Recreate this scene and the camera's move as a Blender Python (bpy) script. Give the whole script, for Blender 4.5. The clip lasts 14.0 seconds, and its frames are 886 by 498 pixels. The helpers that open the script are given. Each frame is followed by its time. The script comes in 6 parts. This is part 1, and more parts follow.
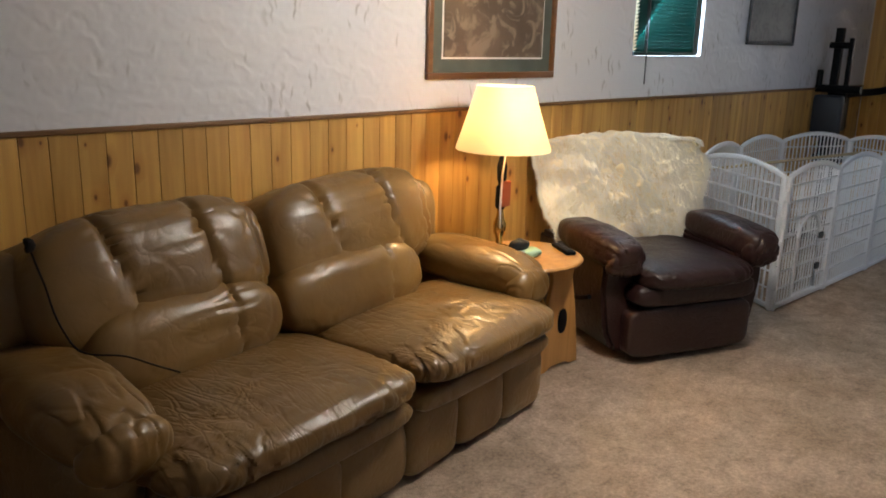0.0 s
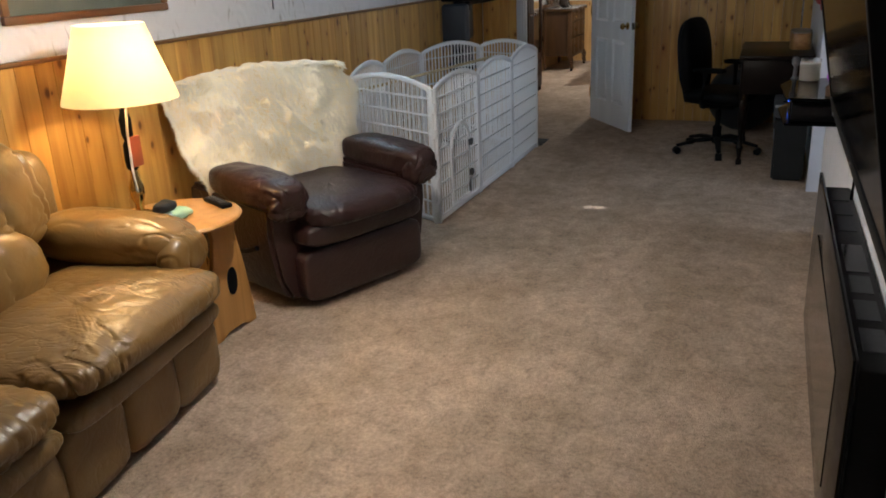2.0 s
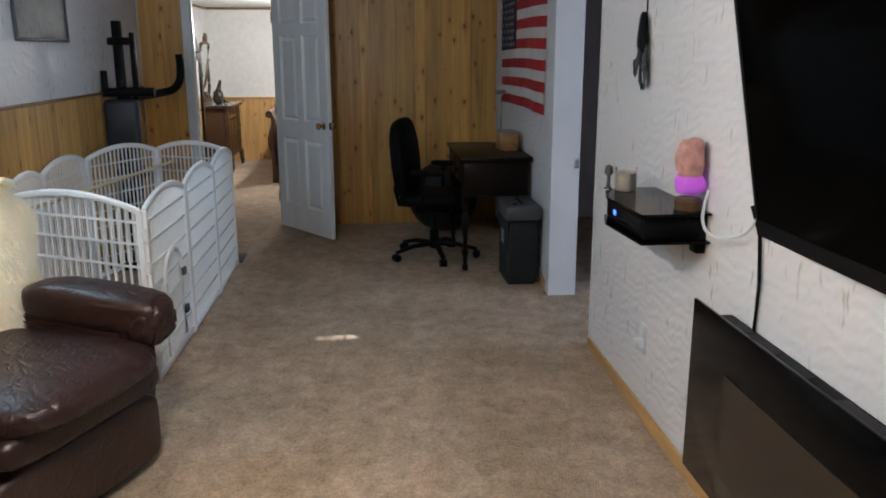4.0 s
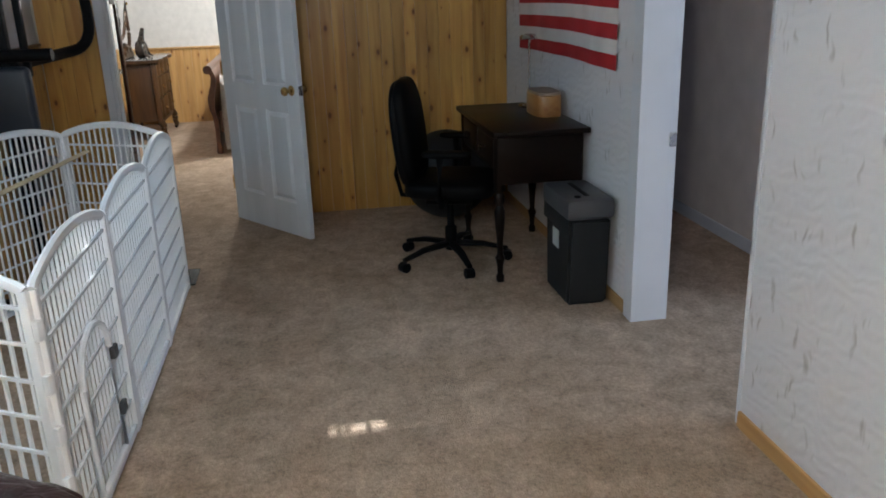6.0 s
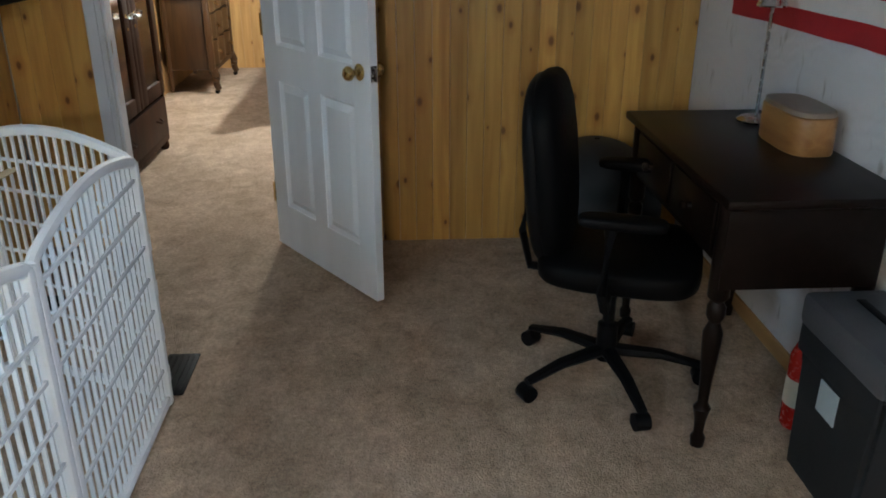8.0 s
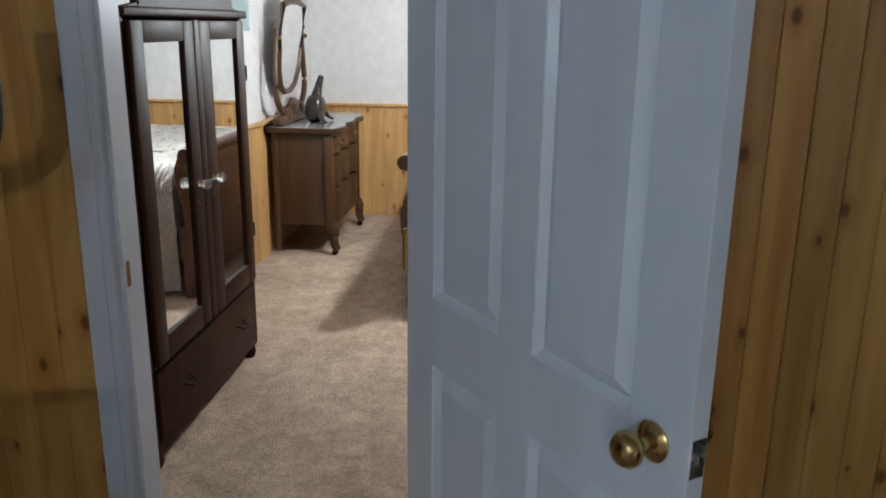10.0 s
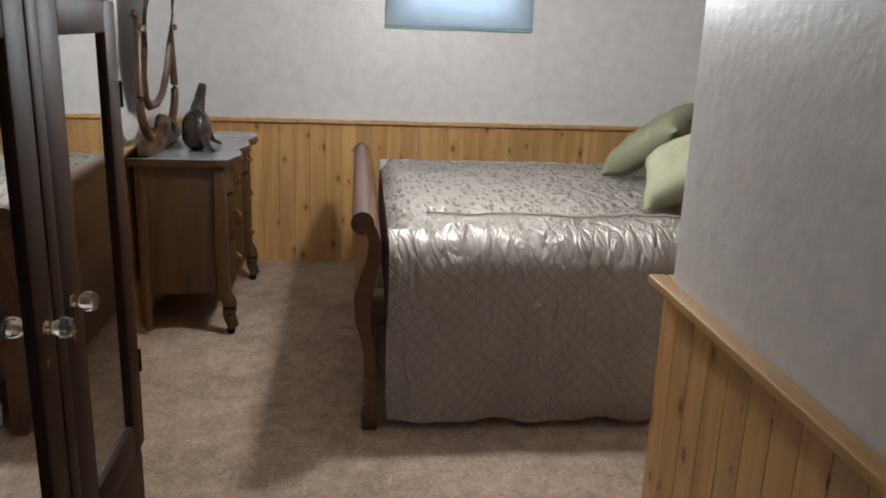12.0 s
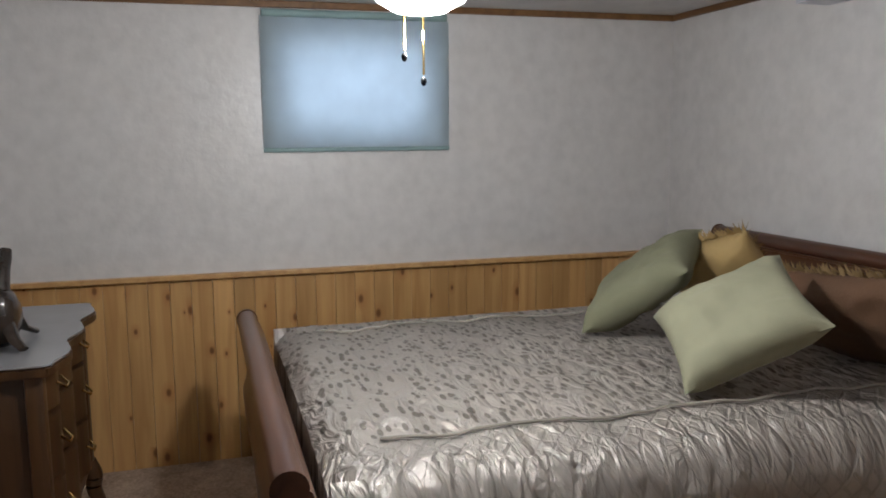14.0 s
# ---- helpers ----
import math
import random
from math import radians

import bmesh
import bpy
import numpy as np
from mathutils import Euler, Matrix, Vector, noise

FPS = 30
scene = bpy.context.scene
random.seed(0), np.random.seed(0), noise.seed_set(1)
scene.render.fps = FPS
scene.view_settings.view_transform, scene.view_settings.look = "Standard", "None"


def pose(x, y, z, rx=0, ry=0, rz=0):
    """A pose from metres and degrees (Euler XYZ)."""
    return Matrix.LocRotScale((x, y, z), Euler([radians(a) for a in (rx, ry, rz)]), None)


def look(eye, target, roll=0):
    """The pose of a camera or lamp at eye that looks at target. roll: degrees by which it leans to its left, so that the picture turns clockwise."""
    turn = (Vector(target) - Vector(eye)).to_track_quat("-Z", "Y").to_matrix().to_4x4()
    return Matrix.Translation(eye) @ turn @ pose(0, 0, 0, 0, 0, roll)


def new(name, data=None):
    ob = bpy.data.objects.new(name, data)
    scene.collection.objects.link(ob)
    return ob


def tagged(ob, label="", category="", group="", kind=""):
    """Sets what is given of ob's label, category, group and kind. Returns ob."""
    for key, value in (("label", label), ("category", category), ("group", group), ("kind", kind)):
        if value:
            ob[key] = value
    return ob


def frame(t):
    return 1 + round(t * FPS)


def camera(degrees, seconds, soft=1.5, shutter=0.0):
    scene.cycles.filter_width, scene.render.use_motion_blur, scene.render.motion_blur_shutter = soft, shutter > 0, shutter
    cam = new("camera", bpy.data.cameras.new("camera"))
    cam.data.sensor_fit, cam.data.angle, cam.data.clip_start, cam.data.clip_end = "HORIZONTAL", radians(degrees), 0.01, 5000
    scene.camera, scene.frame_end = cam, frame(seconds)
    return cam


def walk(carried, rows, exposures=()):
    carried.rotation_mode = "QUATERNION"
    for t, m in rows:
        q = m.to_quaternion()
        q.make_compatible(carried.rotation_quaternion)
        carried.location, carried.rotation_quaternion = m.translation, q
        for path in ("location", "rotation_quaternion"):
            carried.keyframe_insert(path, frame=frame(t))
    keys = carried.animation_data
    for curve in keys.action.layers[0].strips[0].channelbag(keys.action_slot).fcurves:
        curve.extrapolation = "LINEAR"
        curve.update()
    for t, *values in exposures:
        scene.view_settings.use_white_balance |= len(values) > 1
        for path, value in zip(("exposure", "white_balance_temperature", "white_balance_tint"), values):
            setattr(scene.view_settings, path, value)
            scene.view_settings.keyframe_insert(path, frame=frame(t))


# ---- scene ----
cam = camera(57.24, 14.0, soft=1.8)
EXPOSURES = [(0.0, 0.25, 6300, 8), (1.5, 0.34, 6200, 7), (3.0, 0.55, 6050, 6), (6.0, 1.00, 5950, 4), (7.5, 1.20, 6200, 2), (8.0, 1.36, 6000, 2), (9.0, 1.27, 5500, 3), (11.5, 0.38, 5800, 7), (12.5, 0.04, 5900, 9), (14.0, -0.32, 5850, 9)]
# seconds, eye x y z, yaw, pitch, roll
ROWS = [
    (0.0, 0.000, 0.173, 1.539, -44.06, -14.62, -1.50),
    (0.5, 0.004, 0.160, 1.535, -49.85, -15.54, -0.30),
    (1.0, 0.016, 0.132, 1.522, -56.37, -17.77, -0.74),
    (1.5, 0.094, 0.166, 1.505, -63.82, -20.90, -0.53),
    (2.0, 0.293, 0.302, 1.504, -68.69, -19.49, 2.42),
    (2.5, 0.458, 0.522, 1.509, -76.02, -16.86, 0.42),
    (3.0, 0.627, 0.766, 1.500, -89.38, -14.81, 0.96),
    (3.5, 0.813, 0.950, 1.484, -94.20, -13.62, 0.09),
    (6.0, 2.649, 1.401, 1.491, -99.95, -18.13, 1.72),
    (6.5, 3.110, 1.381, 1.466, -100.88, -24.01, 3.75),
    (7.0, 3.590, 1.353, 1.474, -95.81, -23.85, 0.54),
    (7.5, 4.064, 1.354, 1.481, -95.46, -22.00, -0.46),
    (8.0, 4.581, 1.322, 1.473, -93.12, -22.90, -0.04),
    (8.5, 5.072, 1.357, 1.472, -85.73, -20.88, -1.45),
    (9.0, 5.573, 1.472, 1.493, -85.93, -18.39, -0.60),
    (11.5, 7.610, 2.076, 1.452, -82.62, -12.31, -2.04),
    (12.0, 7.883, 2.267, 1.460, -95.69, -15.66, -2.04),
    (12.5, 8.145, 2.291, 1.469, -98.99, -11.04, 1.65),
    (13.0, 8.443, 2.307, 1.478, -95.38, -9.73, -0.88),
    (13.5, 8.748, 2.387, 1.495, -99.83, -7.80, 0.42),
    (14.0, 9.022, 2.383, 1.481, -106.41, -7.96, 0.49),
]
walk(cam, [(t, pose(x, y, z, 90 + pitch, roll, yaw)) for t, x, y, z, yaw, pitch, roll in ROWS],
     EXPOSURES)

# ---- world, sun, lamps ----
world = bpy.data.worlds.new("sky")
scene.world = world
world.use_nodes = True
wn = world.node_tree.nodes
sky = wn.new("ShaderNodeTexSky")
sky.sky_type, sky.sun_disc = "NISHITA", False
sky.sun_elevation, sky.sun_rotation = radians(41), radians(6)
world.node_tree.links.new(sky.outputs[0], wn["Background"].inputs[0])
wn["Background"].inputs[1].default_value = 0.12


def lamp(name, kind, m, power, colour, size=0.1, size_y=None, spread=None):
    data = bpy.data.lights.new(name, kind)
    data.energy, data.color = power, colour
    if kind == "AREA":
        data.size = size
        if size_y:
            data.shape, data.size_y = "RECTANGLE", size_y
        if spread:
            data.spread = radians(spread)
    elif kind == "SUN":
        data.angle = radians(size)
    else:
        data.shadow_soft_size = size
    ob = new(name, data)
    ob.matrix_world = m
    return ob


# the sun comes in through the gap beside the window blind
lamp("sun", "SUN", look((5.10, 2.99, 1.55), (5.205, 1.30, 0.0)), 5.0, (1.0, 0.97, 0.92), 0.5)
lamp("table_lamp_bulb", "POINT", pose(2.757, 2.613, 1.20), 13, (1.0, 0.72, 0.40), 0.035)
lamp("ceiling_light_bulb", "POINT", pose(2.61, 1.62, 1.765), 56, (1.0, 0.90, 0.78), 0.06)
lamp("bedroom_light_bulb", "POINT", pose(10.94, 1.87, 1.72), 67, (1.0, 0.94, 0.86), 0.06)
# area lamp added for the bluish daylight through the doorway, its source unseen
lamp("window_daylight", "AREA", look((4.5, -3.10, 1.5), (5.0, 0.0, 0.3)), 24, (0.66, 0.78, 1.0), 1.2, 0.9)
lamp("basement_window_daylight", "AREA", look((4.73, 3.07, 1.74), (5.6, 1.0, 0.9)), 26.0, (0.62, 0.84, 1.0), 0.75, 0.47)
lamp("bedroom_window_daylight", "AREA", look((12.85, 1.685, 1.71), (11.0, 1.685, 1.71)), 4.3, (0.86, 0.86, 1.0), 0.64, 0.40)


# ---- materials ----
def mat(name, colour, rough=0.6, metal=0.0, vary=0.12, scale=6.0, bump=0.1, bump_scale=60.0, second=None, stretch=(1, 1, 1),
        emit=None, emit_strength=0.0, coat=0.0, per_object=0.0, spec=0.5, distance=0.004):
    m = bpy.data.materials.new(name)
    m.use_nodes = True
    n, l = m.node_tree.nodes, m.node_tree.links
    b = n["Principled BSDF"]
    tex, mapping = n.new("ShaderNodeTexCoord"), n.new("ShaderNodeMapping")
    mapping.inputs["Scale"].default_value = stretch
    l.new(tex.outputs["Object"], mapping.inputs[0])
    big = n.new("ShaderNodeTexNoise")
    big.inputs["Scale"].default_value, big.inputs["Detail"].default_value = scale, 5
    l.new(mapping.outputs[0], big.inputs[0])
    mix = n.new("ShaderNodeMix")
    mix.data_type = "RGBA"
    second = second or tuple(c * (1 - 2.2 * vary) for c in colour)
    mix.inputs[6].default_value, mix.inputs[7].default_value = (*colour, 1), (*second, 1)
    ramp = n.new("ShaderNodeMapRange")
    ramp.inputs[1].default_value, ramp.inputs[2].default_value = 0.35, 0.7
    l.new(big.outputs[0], ramp.inputs[0])
    l.new(ramp.outputs[0], mix.inputs[0])
    out = mix.outputs[2]
    if per_object:
        info, hsv, rng = n.new("ShaderNodeObjectInfo"), n.new("ShaderNodeHueSaturation"), n.new("ShaderNodeMapRange")
        rng.inputs[3].default_value, rng.inputs[4].default_value = 1 - per_object, 1 + per_object
        l.new(info.outputs["Random"], rng.inputs[0])
        l.new(rng.outputs[0], hsv.inputs["Value"])
        l.new(out, hsv.inputs["Color"])
        out = hsv.outputs[0]
    l.new(out, b.inputs["Base Color"])
    fine = n.new("ShaderNodeTexNoise")
    fine.inputs["Scale"].default_value, fine.inputs["Detail"].default_value = bump_scale, 4
    l.new(mapping.outputs[0], fine.inputs[0])
    rr = n.new("ShaderNodeMapRange")
    rr.inputs[3].default_value, rr.inputs[4].default_value = max(rough - 0.08, 0.02), min(rough + 0.1, 1)
    l.new(fine.outputs[0], rr.inputs[0])
    l.new(rr.outputs[0], b.inputs["Roughness"])
    if bump:
        bp = n.new("ShaderNodeBump")
        bp.inputs["Strength"].default_value, bp.inputs["Distance"].default_value = bump, distance
        l.new(fine.outputs[0], bp.inputs["Height"])
        l.new(bp.outputs[0], b.inputs["Normal"])
    b.inputs["Metallic"].default_value = metal
    b.inputs["Coat Weight"].default_value = coat
    b.inputs["Specular IOR Level"].default_value = spec
    if emit:
        b.inputs["Emission Color"].default_value, b.inputs["Emission Strength"].default_value = (*emit, 1), emit_strength
    return m


def wood(name, light, dark, axis="z", rough=0.42, knots=0.0, per_object=0.18, grain=1.0):
    """Boards with grain along one axis, each with its own shade, and knots."""
    m = bpy.data.materials.new(name)
    m.use_nodes = True
    n, l = m.node_tree.nodes, m.node_tree.links
    b = n["Principled BSDF"]
    tex, info = n.new("ShaderNodeTexCoord"), n.new("ShaderNodeObjectInfo")
    shift, add = n.new("ShaderNodeMath"), n.new("ShaderNodeVectorMath")
    shift.operation, shift.inputs[1].default_value = "MULTIPLY", 37.0
    l.new(info.outputs["Random"], shift.inputs[0])
    l.new(tex.outputs["Object"], add.inputs[0])
    l.new(shift.outputs[0], add.inputs[1])
    mp = n.new("ShaderNodeMapping")
    s = [14.0 * grain] * 3
    s["xyz".index(axis)] = 0.9 * grain
    mp.inputs["Scale"].default_value = s
    l.new(add.outputs[0], mp.inputs[0])
    ns = n.new("ShaderNodeTexNoise")
    ns.inputs["Scale"].default_value, ns.inputs["Detail"].default_value, ns.inputs["Distortion"].default_value = 1.6, 6, 0.6
    l.new(mp.outputs[0], ns.inputs[0])
    r = n.new("ShaderNodeMapRange")
    r.inputs[1].default_value, r.inputs[2].default_value = 0.32, 0.72
    l.new(ns.outputs[0], r.inputs[0])
    mix = n.new("ShaderNodeMix")
    mix.data_type = "RGBA"
    mix.inputs[6].default_value, mix.inputs[7].default_value = (*light, 1), (*dark, 1)
    l.new(r.outputs[0], mix.inputs[0])
    out = mix.outputs[2]
    if knots:
        turn, mk = n.new("ShaderNodeMapping"), n.new("ShaderNodeMapping")
        turn.inputs["Rotation"].default_value = (radians(-90), 0, 0)
        mk.inputs["Scale"].default_value = (9.0, 5.2, 0.0)
        l.new(add.outputs[0], turn.inputs[0])
        l.new(turn.outputs[0], mk.inputs[0])
        vo = n.new("ShaderNodeTexVoronoi")
        vo.voronoi_dimensions = "2D"
        vo.inputs["Scale"].default_value = 1.0
        l.new(mk.outputs[0], vo.inputs[0])
        kr = n.new("ShaderNodeMapRange")
        kr.inputs[1].default_value, kr.inputs[2].default_value = 0.05, 0.115
        kr.inputs[3].default_value, kr.inputs[4].default_value = knots, 0.0
        sc, sz, dv = n.new("ShaderNodeSeparateColor"), n.new("ShaderNodeMapRange"), n.new("ShaderNodeMath")
        sz.inputs[3].default_value, sz.inputs[4].default_value = 0.25, 1.35
        dv.operation = "DIVIDE"
        l.new(vo.outputs["Color"], sc.inputs[0])
        l.new(sc.outputs[0], sz.inputs[0])
        l.new(vo.outputs["Distance"], dv.inputs[0])
        l.new(sz.outputs[0], dv.inputs[1])
        l.new(dv.outputs[0], kr.inputs[0])
        some, both = n.new("ShaderNodeMath"), n.new("ShaderNodeMath")
        some.operation, some.inputs[1].default_value, both.operation = "GREATER_THAN", 0.47, "MULTIPLY"
        l.new(sc.outputs[1], some.inputs[0])
        l.new(some.outputs[0], both.inputs[1])
        # a reddish ring of bent grain round each knot
        halo, ring = n.new("ShaderNodeMapRange"), n.new("ShaderNodeMath")
        halo.inputs[1].default_value, halo.inputs[2].default_value = 0.06, 0.30
        halo.inputs[3].default_value, halo.inputs[4].default_value = 0.55, 0.0
        ring.operation = "MULTIPLY"
        l.new(dv.outputs[0], halo.inputs[0])
        l.new(halo.outputs[0], ring.inputs[0])
        l.new(some.outputs[0], ring.inputs[1])
        mh = n.new("ShaderNodeMix")
        mh.data_type = "RGBA"
        mh.inputs[7].default_value = (dark[0] * 0.85, dark[1] * 0.62, dark[2] * 0.5, 1)
        l.new(ring.outputs[0], mh.inputs[0])
        l.new(out, mh.inputs[6])
        out = mh.outputs[2]
        l.new(kr.outputs[0], both.inputs[0])
        mx = n.new("ShaderNodeMix")
        mx.data_type = "RGBA"
        mx.inputs[7].default_value = (dark[0] * 0.26, dark[1] * 0.17, dark[2] * 0.14, 1)
        l.new(both.outputs[0], mx.inputs[0])
        l.new(out, mx.inputs[6])
        out = mx.outputs[2]
    hsv, rng = n.new("ShaderNodeHueSaturation"), n.new("ShaderNodeMapRange")
    rng.inputs[3].default_value, rng.inputs[4].default_value = 1 - per_object, 1 + per_object
    l.new(info.outputs["Random"], rng.inputs[0])
    l.new(rng.outputs[0], hsv.inputs["Value"])
    l.new(out, hsv.inputs["Color"])
    l.new(hsv.outputs[0], b.inputs["Base Color"])
    b.inputs["Roughness"].default_value = rough
    bp = n.new("ShaderNodeBump")
    bp.inputs["Strength"].default_value, bp.inputs["Distance"].default_value = 0.12, 0.003
    l.new(ns.outputs[0], bp.inputs["Height"])
    l.new(bp.outputs[0], b.inputs["Normal"])
    return m


def wallpaper(name, base, mark, amount=0.9):
    """White embossed paper with sparse grey sprigs."""
    m = bpy.data.materials.new(name)
    m.use_nodes = True
    n, l = m.node_tree.nodes, m.node_tree.links
    b = n["Principled BSDF"]
    tex = n.new("ShaderNodeTexCoord")
    warp = n.new("ShaderNodeTexNoise")
    warp.inputs["Scale"].default_value = 9.0
    l.new(tex.outputs["Object"], warp.inputs[0])
    ad = n.new("ShaderNodeVectorMath")
    ad.operation = "MULTIPLY_ADD"
    ad.inputs[1].default_value = (0.10, 0.10, 0.10)
    l.new(warp.outputs["Color"], ad.inputs[0])
    l.new(tex.outputs["Object"], ad.inputs[2])
    strokes = None
    for ang, wide, long_, few in ((35, 34.0, 6.5, 0.60), (62, 30.0, 8.0, 0.66), (-25, 38.0, 9.0, 0.74)):
        mp, vo, r = n.new("ShaderNodeMapping"), n.new("ShaderNodeTexVoronoi"), n.new("ShaderNodeMapRange")
        mp.inputs["Rotation"].default_value, mp.inputs["Scale"].default_value = (0, radians(ang), 0), (wide, 3.0, long_)
        l.new(ad.outputs[0], mp.inputs[0])
        vo.inputs["Scale"].default_value = 1.0
        l.new(mp.outputs[0], vo.inputs[0])
        r.inputs[1].default_value, r.inputs[2].default_value, r.inputs[3].default_value, r.inputs[4].default_value = 0.10, 0.34, amount, 0.0
        l.new(vo.outputs["Distance"], r.inputs[0])
        gate, sep, mul = n.new("ShaderNodeMath"), n.new("ShaderNodeSeparateColor"), n.new("ShaderNodeMath")
        gate.operation, gate.inputs[1].default_value, mul.operation = "GREATER_THAN", few, "MULTIPLY"
        l.new(vo.outputs["Color"], sep.inputs[0])
        l.new(sep.outputs[0], gate.inputs[0])
        l.new(r.outputs[0], mul.inputs[0])
        l.new(gate.outputs[0], mul.inputs[1])
        if strokes is None:
            strokes = mul.outputs[0]
        else:
            mxm = n.new("ShaderNodeMath")
            mxm.operation = "MAXIMUM"
            l.new(strokes, mxm.inputs[0])
            l.new(mul.outputs[0], mxm.inputs[1])
            strokes = mxm.outputs[0]
    bunch, br, mul = n.new("ShaderNodeTexNoise"), n.new("ShaderNodeMapRange"), n.new("ShaderNodeMath")
    bunch.inputs["Scale"].default_value, bunch.inputs["Detail"].default_value = 5.5, 1.0
    br.inputs[1].default_value, br.inputs[2].default_value = 0.50, 0.60
    mul.operation = "MULTIPLY"
    l.new(tex.outputs["Object"], bunch.inputs[0])
    l.new(bunch.outputs[0], br.inputs[0])
    l.new(strokes, mul.inputs[0])
    l.new(br.outputs[0], mul.inputs[1])
    mix = n.new("ShaderNodeMix")
    mix.data_type = "RGBA"
    mix.inputs[6].default_value, mix.inputs[7].default_value = (*base, 1), (*mark, 1)
    l.new(mul.outputs[0], mix.inputs[0])
    l.new(mix.outputs[2], b.inputs["Base Color"])
    b.inputs["Roughness"].default_value = 0.55
    wave = n.new("ShaderNodeTexWave")
    wave.wave_type = "RINGS"
    wave.inputs["Scale"].default_value, wave.inputs["Distortion"].default_value, wave.inputs["Detail"].default_value = 7.0, 9.0, 2.0
    wave.inputs["Detail Scale"].default_value = 1.2
    l.new(tex.outputs["Object"], wave.inputs[0])
    bp = n.new("ShaderNodeBump")
    bp.inputs["Strength"].default_value, bp.inputs["Distance"].default_value = 0.30, 0.005
    l.new(wave.outputs["Fac"], bp.inputs["Height"])
    l.new(bp.outputs[0], b.inputs["Normal"])
    return m


M_PAPER = wallpaper("wallpaper", (0.64, 0.64, 0.68), (0.36, 0.35, 0.36))
M_PLASTER = mat("pale_plaster", (0.68, 0.66, 0.65), 0.36, vary=0.05, scale=14, bump=0.36, bump_scale=30, stretch=(1, 1, 1), distance=0.005)
M_HALL = mat("hall_paint", (0.66, 0.60, 0.58), 0.6, vary=0.05, bump=0.08)
M_CEIL = mat("ceiling_board", (0.60, 0.585, 0.57), 0.8, vary=0.06, bump=0.3, bump_scale=90)
M_PINE = wood("knotty_pine", (0.58, 0.345, 0.095), (0.38, 0.19, 0.045), "z", 0.36, knots=0.85)
M_PINE_B = wood("golden_pine", (0.56, 0.34, 0.135), (0.40, 0.215, 0.075), "z", 0.36, knots=0.8)
M_TRIM = wood("pine_trim", (0.52, 0.32, 0.13), (0.38, 0.21, 0.075), "x", 0.4)
M_DARKTRIM = wood("dark_cap_trim", (0.22, 0.11, 0.04), (0.13, 0.06, 0.02), "x", 0.4)
M_WHITE = mat("white_paint", (0.62, 0.64, 0.70), 0.34, vary=0.05, scale=3, bump=0.04, bump_scale=40)
M_DOOR = mat("white_door_paint", (0.72, 0.75, 0.81), 0.32, vary=0.05, scale=2, bump=0.05, bump_scale=30, stretch=(3, 3, 0.4))

def leather(name, colour, second, rough, crease=0.6, scale=9.0, stretch=(1, 1, 1)):
    """Soft hide with mottled dye, fine grain and thin creases."""
    m = mat(name, colour, rough, vary=0.16, scale=3.2, bump=0.0, second=second, bump_scale=40)
    n, l = m.node_tree.nodes, m.node_tree.links
    b = n["Principled BSDF"]
    tex, mp = n.new("ShaderNodeTexCoord"), n.new("ShaderNodeMapping")
    mp.inputs["Scale"].default_value = stretch
    l.new(tex.outputs["Object"], mp.inputs[0])
    heights = []
    for sc, d, w, lo in ((scale, 1.2, 1.0, 0.05), (scale * 2.4, 0.8, 0.45, 0.06)):
        ns, sb, ab, mr_ = n.new("ShaderNodeTexNoise"), n.new("ShaderNodeMath"), n.new("ShaderNodeMath"), n.new("ShaderNodeMapRange")
        ns.inputs["Scale"].default_value, ns.inputs["Detail"].default_value, ns.inputs["Distortion"].default_value = sc, 2.0, d
        sb.operation, sb.inputs[1].default_value, ab.operation = "SUBTRACT", 0.5, "ABSOLUTE"
        mr_.interpolation_type = "SMOOTHSTEP"
        mr_.inputs[1].default_value, mr_.inputs[2].default_value, mr_.inputs[3].default_value, mr_.inputs[4].default_value = 0.0, lo, 0.0, w
        l.new(mp.outputs[0], ns.inputs[0])
        l.new(ns.outputs[0], sb.inputs[0])
        l.new(sb.outputs[0], ab.inputs[0])
        l.new(ab.outputs[0], mr_.inputs[0])
        heights.append(mr_.outputs[0])
    fine = n.new("ShaderNodeTexNoise")
    fine.inputs["Scale"].default_value, fine.inputs["Detail"].default_value = 16, 6
    l.new(tex.outputs["Object"], fine.inputs[0])
    a1, a2 = n.new("ShaderNodeMath"), n.new("ShaderNodeMath")
    l.new(heights[0], a1.inputs[0])
    l.new(heights[1], a1.inputs[1])
    l.new(a1.outputs[0], a2.inputs[0])
    l.new(fine.outputs[0], a2.inputs[1])
    bp = n.new("ShaderNodeBump")
    bp.inputs["Strength"].default_value, bp.inputs["Distance"].default_value = crease, 0.02
    l.new(a2.outputs[0], bp.inputs["Height"])
    l.new(bp.outputs[0], b.inputs["Normal"])
    return m


